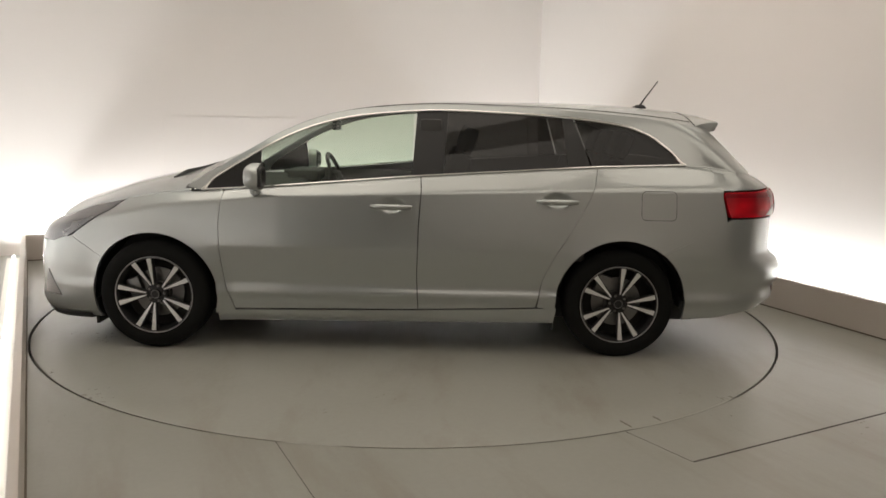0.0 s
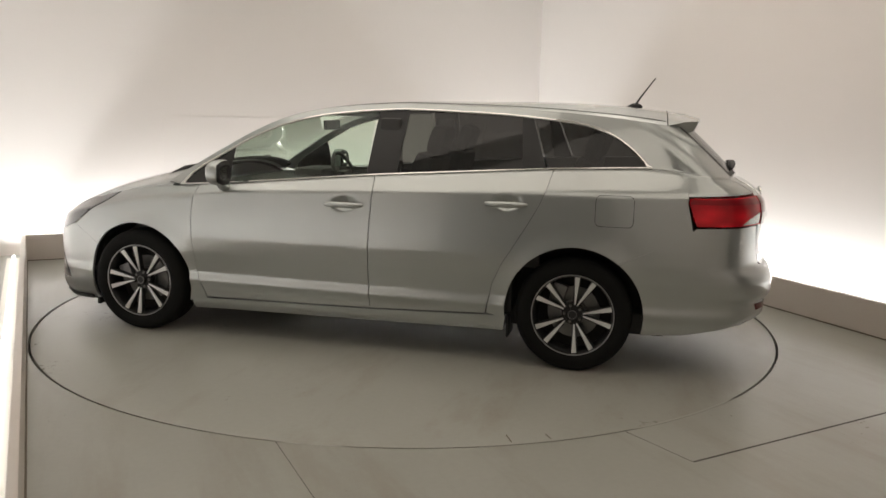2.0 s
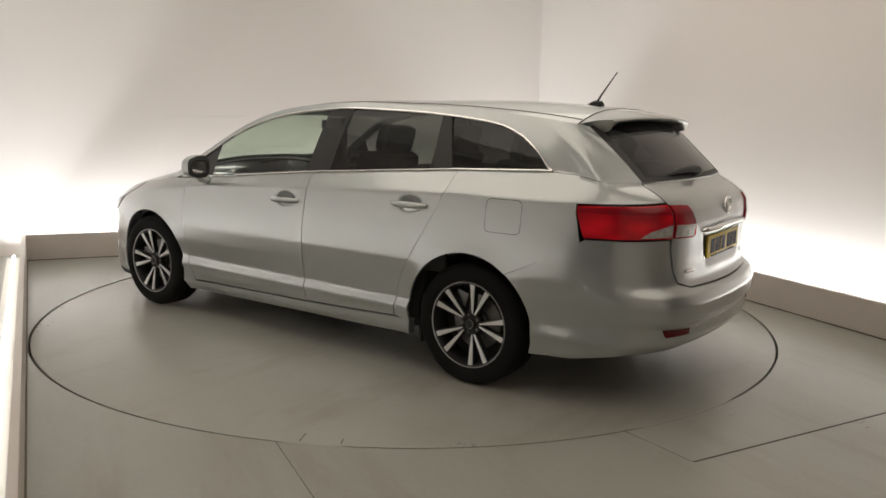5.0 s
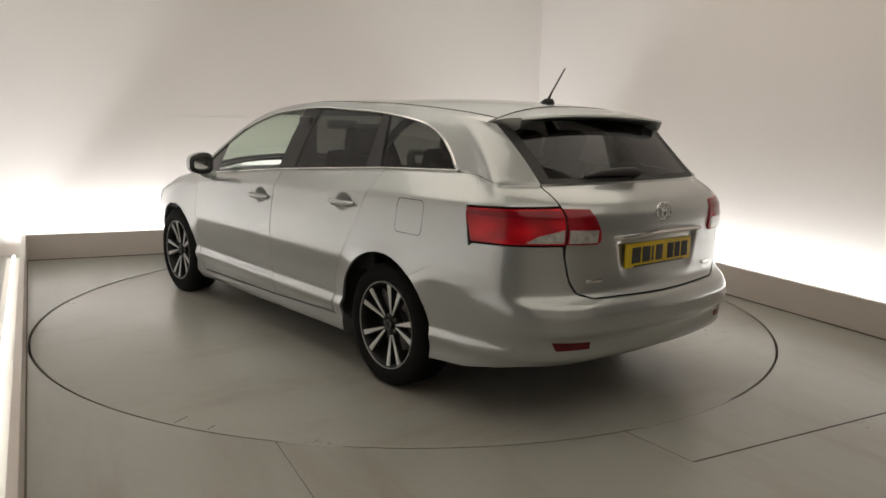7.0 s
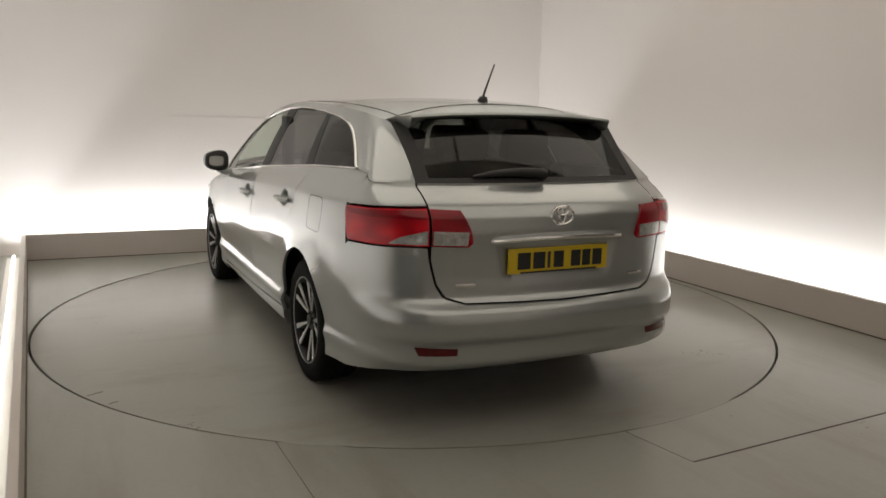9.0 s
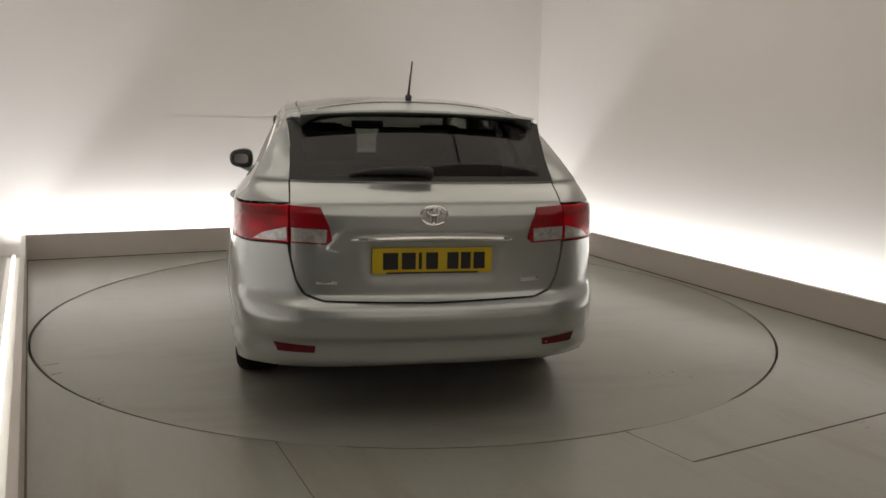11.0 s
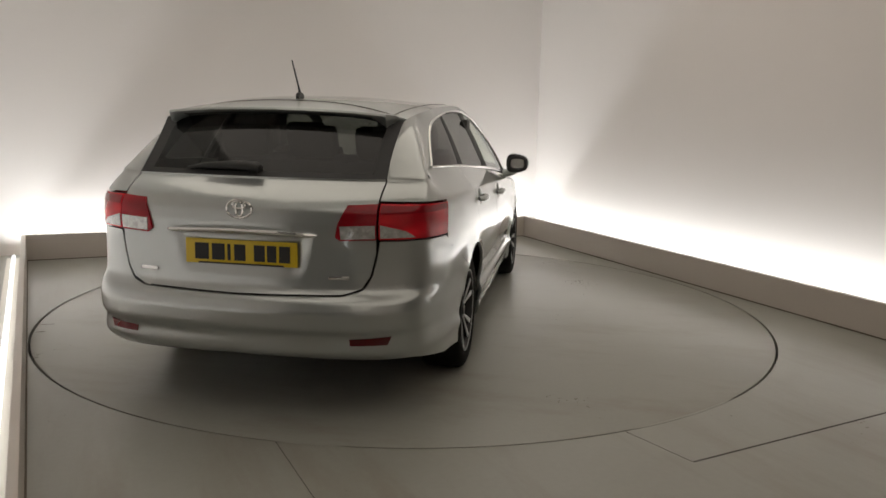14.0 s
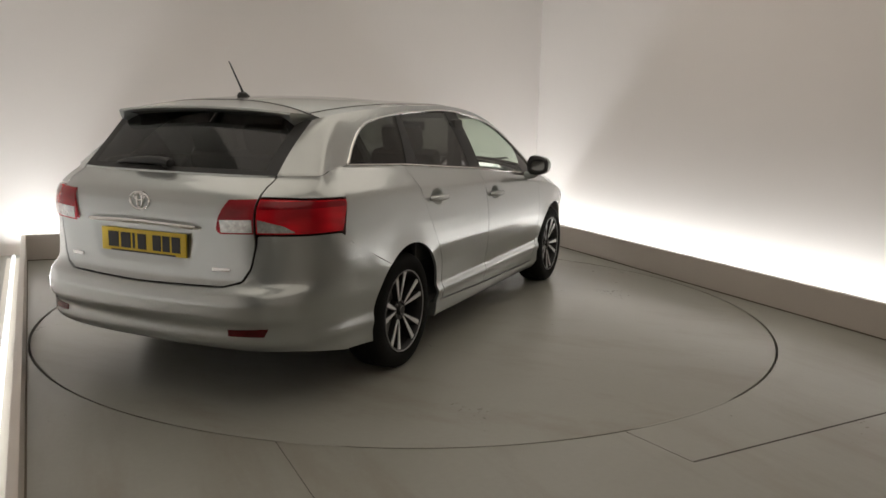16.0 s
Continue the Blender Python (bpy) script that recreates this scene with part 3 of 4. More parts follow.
def build_side(s):
    # doors
    b0 = [(FD_FRONT[0][0], FD_FRONT[0][1]), (-0.183, 0.265)]
    door = panel("front_door", [coons(b0, belt_between(0.945, -0.185), FD_FRONT, FD_REAR, 100, 90)], door_skin, M_PAINT, car, s)
    rear_door = panel("rear_door", [coons([(-0.183, 0.265), (-0.865, 0.29)], belt_between(-0.185, -1.205), FD_REAR, RD_REAR, 100, 90)], door_skin, M_PAINT, car, s)
    for d, (x0, z0) in zip((door, rear_door), HANDLES):
        bar = [Vector(hull(x0 + 0.115 - 0.23 * k / 10, z0 + 0.004, -0.032 + 0.026 * abs(k / 5 - 1) ** 4)) * Vector((1, s, 1)) for k in range(11)]
        bm = tube(bar, [0.010, 0.014, 0.016, 0.017, 0.017, 0.017, 0.017, 0.017, 0.016, 0.014, 0.010], 10)
        part("handle", bm, M_PAINT, d)
    # front wing
    wing = panel("front_wing", [
        coons(arch(1.35, 196, 35, 0.368), [(0.88, 0.235)] + FD_FRONT[1:] + [(1.0, 0.930)] + belt_between(1.06, 1.52, -0.0, 10) + [(1.62, 0.80), (1.72, 0.745), (1.86, 0.655)],
              [arch(1.35, 196, 197)[0], (0.88, 0.235)], [arch(1.35, 35, 36)[0], (1.86, 0.65)], 64, 18)], hull, M_PAINT, car, s, gap=(0, 0.0025, 0.002, 0.0006))
    # sill
    panel("sill", [coons([(0.985, 0.165), (-0.97, 0.20)], [(0.98, 0.238), (0.88, 0.24), (-0.183, 0.262), (-0.87, 0.287), (-0.985, 0.29)],
                         [(0.985, 0.165), (0.98, 0.238)], [(-0.97, 0.20), (-0.985, 0.29)], 40, 8)], hull, M_PAINT, car, s, gap=(0, 0.003, 0.001, 0.001), lip=0.05)
    # rear wing
    edge = arch(-1.35, -8, 128, 0.375, 48, 0.325)
    upper = [(-0.872, 0.292)] + RD_REAR[1:] + belt_between(-1.23, -1.72, 0, 10) + belt_between(-1.75, LIGHT_Q + 0.0, 0, 6) + [(LIGHT_Q, 1.0), (LIGHT_Q + 0.008, 0.955), (LIGHT_Q - 0.016, 0.86), (LIGHT_Q - 0.03, 0.80)]
    main = coons(edge, upper, [edge[0], (-0.872, 0.292)], [edge[-1], (LIGHT_Q - 0.03, 0.80)], 90, 22)
    back = coons([(LIGHT_Q, 0.990), (SPLIT_Q, 1.003)], belt_between(LIGHT_Q, SPLIT_Q, 0, 12), [(LIGHT_Q, 0.990), (LIGHT_Q, float(belt_z(LIGHT_Q)))], [(SPLIT_Q, 1.003), (SPLIT_Q, float(belt_z(SPLIT_Q)))], 22, 12)
    quarter = panel("rear_wing", [(main, dict(gap=(0, 0, 0.0025, 0.002), lip=0.016)), (back, dict(gap=(0.002, 0, 0, 0.0025), lip=0.0))], hull, M_PAINT, car, s)
    # fuel flap
    if s > 0:
        def rounded(x0, x1, z0, z1, r):
            out = []
            for cx, cz, a in ((x1 - r, z1 - r, 0), (x0 + r, z1 - r, 90), (x0 + r, z0 + r, 180), (x1 - r, z0 + r, 270)):
                out += [(cx + r * math.cos(radians(a + 15 * k)), cz + r * math.sin(radians(a + 15 * k))) for k in range(7)]
            return out
        loop = rounded(-1.645, -1.445, 0.818, 0.982, 0.028)
        part("fuel_flap_joint", tube([Vector(hull(x, z, 0.0008)) for x, z in loop], 0.0018, 6, True), M_PIT, quarter, "dark joint round the fuel flap")
    # glass and frame
    front_q = 0.745
    panel("front_side_window", [coons(belt_between(front_q, -0.135, 0.004), dlo_between(front_q, -0.135), [(front_q, float(belt_z(front_q)) + 0.004), (front_q, float(along(DLO, front_q)))],
          [(-0.135, float(belt_z(-0.135)) + 0.004), (-0.135, float(along(DLO, -0.135)))], 30, 12)], cabin, M_GLASS, car, s, "green tinted clear glass", lip=0.0)
    panel("mirror_sail", [coons(belt_between(1.05, front_q + 0.004, 0.004), dlo_between(1.05, front_q + 0.004), [(1.05, float(belt_z(1.05)) + 0.004), (1.05, float(along(DLO, 1.05)))],
          [(front_q, float(belt_z(front_q)) + 0.004), (front_q, float(along(DLO, front_q)))], 12, 8)], cabin, M_GLOSSBLACK, car, s, "black corner trim", lip=0.0, proud=0.002)

    def slab(xa, xb, la, lb):
        """Between two leaning uprights; la, lb lean the tops forwards."""
        return coons(belt_between(xa, xb, 0.004), dlo_between(xa + la, xb + lb), [(xa, float(belt_z(xa)) + 0.004), (xa + la, float(along(DLO, xa + la)))],
                     [(xb, float(belt_z(xb)) + 0.004), (xb + lb, float(along(DLO, xb + lb)))], 24, 12)
    panel("door_pillar", [slab(-0.130, -0.315, -0.02, -0.02)], cabin, M_BLACK, car, s, "black pillar trim", proud=0.002)
    panel("rear_side_window", [slab(-0.312, -1.035, -0.02, 0.03)], cabin, M_PRIVACY, car, s, "dark privacy glass", lip=0.0)
    panel("quarter_pillar", [slab(-1.030, -1.165, 0.03, 0.10)], cabin, M_BLACK, car, s, "black pillar trim", proud=0.002)
    panel("quarter_window", [coons(belt_between(-1.17, -1.70, 0.004), dlo_between(-1.07, -1.615), [(-1.17, float(belt_z(-1.17)) + 0.004), (-1.07, float(along(DLO, -1.07)))],
          [(-1.70, float(belt_z(-1.70)) + 0.004), (-1.615, float(along(DLO, -1.615)))], 20, 12)], cabin, M_PRIVACY, car, s, "dark privacy glass", lip=0.0)
    # roof side rail and front pillar
    lo = [(1.075, 0.926)] + [tuple(p) for p in DLO if p[0] > -1.47]
    hi = [tuple(p) for p in EDGE if p[0] > -1.58]
    panel("roof_side_frame", [coons(lo, hi, [lo[0], hi[0]], [lo[-1], hi[-1]], 70, 6)], cabin, M_PAINT, car, s, gap=(0, 0.0015, 0, 0), lip=0.0, proud=0.0006)
    # rear pillar
    e0 = [p for p in (tuple(q) for q in DLO) if p[0] <= -1.44]
    front_edge = [tuple(v) for v in cabin(np.array([-1.725] + [p[0] for p in e0[::-1]]), np.array([1.122] + [p[1] for p in e0[::-1]]))]
    head = [tuple(v) for v in cabin(np.linspace(-1.56, -1.85, 14), along(EDGE, np.linspace(-1.56, -1.85, 14)))]
    head = [front_edge[-1]] + head
    foot = [tuple(v) for v in hull(np.linspace(-1.725, SPLIT_Q, 30), belt_z(np.linspace(-1.725, SPLIT_Q, 30)))]
    g = coons(foot, head, front_edge, gate_edge(), 28, 18)
    bulge = np.sin(np.pi * np.linspace(0, 1, 28))[:, None] * np.sin(np.pi * np.linspace(0, 1, 18))[None]
    g[..., 1] += 0.006 * bulge
    g[..., 0] -= 0.006 * bulge
    bm = bmesh.new()
    V = [[bm.verts.new(Vector(g[i, j]) * Vector((1, s, 1))) for j in range(18)] for i in range(28)]
    for i in range(27):
        for j in range(17):
            bm.faces.new((V[i][j], V[i + 1][j], V[i + 1][j + 1], V[i][j + 1]))
    blend_seam(quarter, part("rear_pillar", bm, M_PAINT, car), -1.70)
    # bright strips
    part("waist_strip", tube(line_on(cabin, belt_between(1.08, -1.715, 0.003, 60), s, -0.004, 70), 0.0062, 6), M_CHROME, car, "chrome waist strip")
    strip = [(1.075, 0.930)] + [tuple(p) for p in DLO] + [(-1.722, 1.125)]
    part("window_strip", tube(line_on(cabin, strip, s, -0.006, 110), 0.0075, 6), M_CHROME, car, "chrome window strip")
    # tail lamp on the wing
    lamp = coons([(LIGHT_Q - 0.050, 0.836), (SPLIT_Q + 0.002, 0.838)], [(LIGHT_Q - 0.006, 0.985), (SPLIT_Q + 0.002, 0.998)], [(LIGHT_Q - 0.050, 0.836), (LIGHT_Q - 0.034, 0.862), (LIGHT_Q + 0.004, 0.96), (LIGHT_Q - 0.006, 0.985)],
                 [(SPLIT_Q + 0.002, 0.838), (SPLIT_Q + 0.002, 0.998)], 24, 14)
    tl = panel("tail_lamp", [lamp], hull, M_RED, car, s, "red tail lamp with clear lower corner", proud=0.006, gap=(0.003,) * 4, lip=0.03)
    c = coons([(SPLIT_Q + 0.190, 0.846), (SPLIT_Q + 0.008, 0.845)], [(SPLIT_Q + 0.13, 0.878), (SPLIT_Q + 0.008, 0.910)], [(SPLIT_Q + 0.190, 0.846), (SPLIT_Q + 0.13, 0.878)], [(SPLIT_Q + 0.008, 0.845), (SPLIT_Q + 0.008, 0.910)], 14, 8)
    panel("clear_lens", [c], hull, M_CLEAR, tl, s, "clear faceted lens", proud=0.0085, lip=0.003)
    c = coons([(LIGHT_Q - 0.004, 0.950), (SPLIT_Q + 0.008, 0.950)], [(LIGHT_Q - 0.010, 0.978), (SPLIT_Q + 0.008, 0.990)], [(LIGHT_Q - 0.004, 0.950), (LIGHT_Q - 0.010, 0.978)], [(SPLIT_Q + 0.008, 0.950), (SPLIT_Q + 0.008, 0.990)], 20, 6)
    panel("upper_lens", [c], hull, M_DEEPRED, tl, s, "deep red upper lens", proud=0.0072, lip=0.002)
    inner = q_rear_y(0.425)
    lamp = coons([(SPLIT_Q - 0.003, 0.838), (inner + 0.02, 0.834)], [(SPLIT_Q - 0.003, 0.998), (inner + 0.045, 0.992)], [(SPLIT_Q - 0.003, 0.838), (SPLIT_Q - 0.003, 0.998)],
                 [(inner + 0.02, 0.834), (inner - 0.004, 0.852), (inner + 0.008, 0.91), (inner + 0.045, 0.992)], 20, 14)
    tl = panel("tailgate_lamp", [lamp], hull, M_DEEPRED, car, s, "red lamp with clear lower half on the tailgate", proud=0.010, gap=(0.003,) * 4, lip=0.03)
    c = coons([(SPLIT_Q - 0.009, 0.845), (inner + 0.022, 0.841)], [(SPLIT_Q - 0.009, 0.908), (inner + 0.018, 0.903)], [(SPLIT_Q - 0.009, 0.845), (SPLIT_Q - 0.009, 0.908)], [(inner + 0.022, 0.841), (inner + 0.018, 0.903)], 14, 8)
    panel("clear_lens", [c], hull, M_CLEAR, tl, s, "clear faceted lens", proud=0.0125, lip=0.003)
    # headlamp
    hl = coons([(1.62, 0.80), (1.72, 0.745), (1.82, 0.68), (1.90, 0.638), (2.02, 0.60), (2.30, 0.60)], [(1.54, 0.862), (1.75, 0.822), (1.95, 0.772), (2.15, 0.725), (2.33, 0.69)], [(1.62, 0.80), (1.54, 0.862)], [(2.30, 0.60), (2.33, 0.69)], 30, 10)
    panel("headlamp", [hl], hull, M_LENS, car, s, "smoked clear headlamp", proud=0.003)
    # reflector low on the bumper
    qa, qb = q_rear_y(0.665), q_rear_y(0.50)
    rf = coons([(qa - 0.012, 0.378), (qb, 0.378)], [(qa + 0.01, 0.420), (qb - 0.004, 0.412)], [(qa - 0.012, 0.378), (qa + 0.01, 0.420)], [(qb, 0.378), (qb - 0.004, 0.412)], 10, 5)
    panel("reflector", [rf], hull, M_DARKRED, car, s, "dark red bumper reflector", proud=0.004)
    # small rubber flaps under the body ahead of the wheels
    part("air_flap", box((1.715, 0.60, 0.115), (1.735, 0.80, 0.27), 0.006, Matrix.Scale(s, 4, (0, 1, 0))), M_BLACK, car, "black rubber air flap")
    part("air_flap", box((-0.985, 0.60, 0.135), (-0.97, 0.785, 0.26), 0.006, Matrix.Scale(s, 4, (0, 1, 0))), M_BLACK, car, "black rubber air flap")
    # wheel well liner
    for cx in (1.35, -1.35):
        bm = bmesh.new()
        rows = []
        for k in range(25):
            a = radians(-4 + 188 * k / 24)
            rows.append([bm.verts.new((cx + 0.372 * math.cos(a), s * y, 0.318 + 0.372 * math.sin(a))) for y in (0.795, 0.60)])
        for k in range(24):
            bm.faces.new((rows[k][0], rows[k + 1][0], rows[k + 1][1], rows[k][1]))
        bm.faces.new([r[1] for r in rows])
        part("wheel_liner", bm, M_BLACK, car, "black wheel arch liner")


M_DARKRED = lens("dark red reflector", (0.10, 0.003, 0.006), (0.07, 0.002, 0.004))
for side in (1, -1):
    build_side(side)


def build_centre():
    # bonnet
    bm = bmesh.new()
    xs, ts = np.linspace(1.14, 2.10, 26), np.linspace(-1, 1, 33)
    g = np.stack(np.meshgrid(xs, ts, indexing="ij"), -1)
    sheet_into(bm, g, hood, 1, (0.004,) * 4, 0.02)
    part("bonnet", bm, M_PAINT, car)
    # front bumper
    a0 = arch(1.35, 35, -24, 0.368)
    left = [a0[-1]] + a0[::-1][1:] + [(1.86, 0.648)]
    right = [(2 * QF - q, z) for q, z in left]
    up = [(1.86, 0.648), (1.95, 0.632), (2.12, 0.595), (2.32, 0.595), (2.36, 0.675), (QF, 0.685)]
    up = up + [(2 * QF - q, z) for q, z in up[::-1][1:]]
    low = [a0[-1], (1.9, 0.155), (2.2, 0.15), (QF, 0.15)]
    low = low + [(2 * QF - q, z) for q, z in low[::-1][1:]]
    bumper = panel("front_bumper", [coons(low, up, left, right, 81, 61)], hull, M_PAINT, car, gap=(0, 0.002, 0.0004, 0.0004))
    panel("lower_grille", [coons([(QF + 0.5, 0.22), (QF - 0.5, 0.22)], [(QF + 0.45, 0.34), (QF - 0.45, 0.34)], [(QF + 0.5, 0.22), (QF + 0.45, 0.34)], [(QF - 0.5, 0.22), (QF - 0.45, 0.34)], 20, 6)],
          hull, M_BLACK, bumper, 1, "black lower grille", proud=0.004)
    panel("upper_grille", [coons([(QF + 0.42, 0.54), (QF - 0.42, 0.54)], [(QF + 0.45, 0.63), (QF - 0.45, 0.63)], [(QF + 0.42, 0.54), (QF + 0.45, 0.63)], [(QF - 0.42, 0.54), (QF - 0.45, 0.63)], 20, 6)],
          hull, M_BLACK, bumper, 1, "black upper grille", proud=0.004)
    for s in (1, -1):
        fog = coons([(1.96, 0.275), (2.16, 0.27)], [(1.99, 0.31), (2.10, 0.43)], [(1.96, 0.275), (1.99, 0.31)], [(2.16, 0.27), (2.10, 0.43)], 8, 6)
        panel("fog_lamp", [fog], hull, M_LENS, bumper, s, "fog lamp in a dark surround", proud=0.004)
        lipq = coons([(1.76, 0.150), (2.5, 0.135)], [(1.76, 0.185), (2.5, 0.165)], [(1.76, 0.150), (1.76, 0.185)], [(2.5, 0.135), (2.5, 0.165)], 20, 4)
        panel("front_lip", [lipq], hull, M_BLACK, bumper, s, "black lower lip", proud=0.012)
    # cowl and wipers
    bm = bmesh.new()
    xs, ts = np.linspace(1.08, 1.19, 5), np.linspace(-0.97, 0.97, 31)
    sheet_into(bm, np.stack(np.meshgrid(xs, ts, indexing="ij"), -1), lambda x, t, off: top(x, t, off + 0.02), 1, (0,) * 4, 0.02)
    cowl = part("cowl", bm, M_BLACK, car, "black cowl panel")
    for y0 in (0.50, -0.12):
        pts = [(1.34, y0, 0.984 - 0.02 * (y0 > 0)), (1.29, y0 - 0.08, 1.000), (1.22, y0 - 0.20, 1.018), (1.16, y0 - 0.42, 1.046)]
        part("wiper", tube(pts, [0.012, 0.016, 0.013, 0.008], 8), M_BLACK, cowl, "black wiper arm")
    # windscreen and roof
    bm = bmesh.new()
    xs, ts = np.linspace(0.335, 1.16, 24), np.linspace(-0.955, 0.955, 31)
    sheet_into(bm, np.stack(np.meshgrid(xs, ts, indexing="ij"), -1), top, 1, (0,) * 4, 0.0)
    part("windscreen", bm, M_GLASS, car, "clear windscreen")
    for s in (1, -1):
        bm = bmesh.new()
        sheet_into(bm, np.stack(np.meshgrid(xs, np.linspace(0.95, 1.0, 4), indexing="ij"), -1), top, s, (0,) * 4, 0.006, 0.001)
        part("screen_pillar", bm, M_PAINT, car)
    bm = bmesh.new()
    xs, ts = np.linspace(-1.79, 0.33, 50), np.linspace(-1, 1, 41)
    sheet_into(bm, np.stack(np.meshgrid(xs, ts, indexing="ij"), -1), top, 1, (0, 0, 0.002, 0.002), 0.02)
    roof = part("roof", bm, M_PAINT, car)
    bm = bmesh.new()
    sheet_into(bm, np.stack(np.meshgrid(np.linspace(-1.75, 0.30, 24), np.linspace(-0.95, 0.95, 21), indexing="ij"), -1), lambda x, t, off: top(x, t, off + 0.03), 1, (0,) * 4, 0.0)
    part("headliner", bm, M_HEADLINER, car, "pale grey headliner")
    part("tailgate_joint", tube([Vector(top(-1.791, t)) + Vector((0, 0, 0.0004)) for t in np.linspace(-1, 1, 41)], 0.003, 6), M_PIT, roof, "dark joint above the tailgate")
    for s in (1, -1):
        rail = [Vector(top(x, 0.90, 0)) * Vector((1, s, 1)) + Vector((0, 0, -0.0005)) for x in np.linspace(0.30, -1.78, 40)]
        part("roof_joint", tube(rail, 0.0035, 6), M_BLACK, roof, "dark roof joint strip")
    # aerial
    base = Vector((-1.60, 0, float(along(CROWN, -1.60)) - 0.002))
    bm = bmesh.new()
    tube_into(bm, [base + Vector((0.055, 0, 0)), base + Vector((0.01, 0, 0.014)), base + Vector((-0.03, 0, 0.012)), base + Vector((-0.045, 0, 0))], [0.005, 0.014, 0.014, 0.008], 10)
    part("aerial_base", bm, M_BLACK, car)
    part("aerial", tube([base + Vector((0.0, 0, 0.01)), base + Vector((-0.03, 0, 0.06)), base + Vector((-0.115, 0, 0.180))], [0.008, 0.005, 0.0035], 8), M_BLACK, car, "thin black roof aerial")
    # tailgate
    tail = [(SPLIT_Q - 0.002, 1.003), (SPLIT_Q - 0.002, 0.78), (q_rear_y(0.575), 0.68), (q_rear_y(0.54), 0.625), (q_rear_y(0.46), 0.600)]
    low = [tail[-1], (QR, 0.592), (2 * QR - tail[-1][0], 0.600)]
    up = belt_between(SPLIT_Q - 0.002, 2 * QR - SPLIT_Q + 0.002, 0, 40)
    up = [(q, float(belt_z(max(q, 2 * QR - q)))) for q, z in up]
    left = [tail[-1], tail[3], tail[2], tail[1], tail[0], up[0]]
    right = [(2 * QR - q, z) for q, z in left]
    gate = panel("tailgate", [coons(low, up, left, right, 91, 60)], gate_skin, M_PAINT, car, gap=(0.004, 0, 0.003, 0.003), lip=0.03)
    # rear bumper
    edge = arch(-1.35, 128, 193, 0.375, 20, 0.325)
    left = edge[::-1] + [(LIGHT_Q - 0.03, 0.797)]
    upl = [(LIGHT_Q - 0.03, 0.797), (LIGHT_Q - 0.055, 0.828), (SPLIT_Q + 0.01, 0.833), (SPLIT_Q + 0.003, 0.78), (q_rear_y(0.579), 0.675), (q_rear_y(0.545), 0.618), (q_rear_y(0.46), 0.594), (QR, 0.586)]
    up = upl + [(2 * QR - q, z) for q, z in upl[::-1][1:]]
    low = [edge[-1], (-1.95, 0.250), (-2.3, 0.295), (QR, 0.315)]
    low = low + [(2 * QR - q, z) for q, z in low[::-1][1:]]
    right = [(2 * QR - q, z) for q, z in left]
    panel("rear_bumper", [coons(low, up, left, right, 121, 71)], hull, M_PAINT, car, gap=(0, 0.002, 0.0022, 0.0022), lip=0.018)
    # rear window
    n, m = 41, 14
    grid = np.zeros((n, m, 3))
    rim = resample(gate_edge(), m)
    deep, rise = float(rim[0, 0] - hull(QR, belt_z(SPLIT_Q))[0]), 0.03
    for i in range(n):
        t = -1 + 2 * i / (n - 1)
        for j in range(m):
            w = j / (m - 1)
            k = 1 - t * t
            grid[i, j] = (rim[j, 0] - k * (deep * (1 - w) + 0.055 * w), (rim[j, 1] - 0.003) * t, rim[j, 2] + k * rise * w)
    bm = bmesh.new()
    V = [[bm.verts.new(grid[i, j]) for j in range(m)] for i in range(n)]
    for i in range(n - 1):
        for j in range(m - 1):
            f = bm.faces.new((V[i][j], V[i + 1][j], V[i + 1][j + 1], V[i][j + 1]))
            f.material_index = int(i < 2 or i > n - 4 or j < 1)
    n_glass, m_glass = n, m
    part("rear_window", bm, [M_PRIVACY, M_BLACK], gate, "dark privacy glass")
    # spoiler
    bm = bmesh.new()
    n = 33
    rows = []
    for i in range(n):
        t = -1 + 2 * i / (n - 1)
        r = top(-1.79, t)
        y, yt = float(r[1]), 0.545 * t
        drop = 0.012 * t ** 4
        tip = -1.985 + 0.035 * t * t
        zt = 1.400 - 0.018 * t * t - drop * 0.4
        fin = 0.03 * max(0, abs(t) - 0.9) / 0.1
        rows.append([bm.verts.new(p) for p in ((-1.793, y, r[2]), (-1.88, (y + yt) / 2 + 0.006 * t, (r[2] + zt) / 2 + 0.008), (tip + 0.006, yt, zt), (tip, yt, zt - 0.010), (tip + 0.02, yt, zt - 0.022 - fin), (-1.90, yt * 0.985, zt - 0.030 - fin), (-1.80, y * 0.97, r[2] - 0.05))])
    for i in range(n - 1):
        for k in range(6):
            f = bm.faces.new((rows[i][k], rows[i + 1][k], rows[i + 1][k + 1], rows[i][k + 1]))
            f.material_index = 1 if k >= 4 and 1 < i < n - 3 else 0
    bm.faces.new(rows[0])
    bm.faces.new(rows[-1][::-1])
    part("spoiler", bm, [M_PAINT, M_BLACK], gate, "silver roof spoiler with black underside")
    # wiper and its hub
    def on_glass(y, w, off):
        i, j = (y / 0.58 + 1) / 2 * (n_glass - 1), w * (m_glass - 1)
        j0 = min(int(j), m_glass - 2)
        p = Vector(grid[int(round(i)), j0]).lerp(Vector(grid[int(round(i)), j0 + 1]), j - j0)
        return Vector((p.x - off, y, p.z + off * 0.35))
    part("rear_wiper", tube([on_glass(-0.02, 0.10, 0.016), on_glass(0.03, 0.125, 0.024), on_glass(0.12, 0.13, 0.022), on_glass(0.24, 0.12, 0.016), on_glass(0.34, 0.085, 0.010)], [0.020, 0.022, 0.020, 0.016, 0.006], 10), M_BLACK, gate, "black rear wiper")
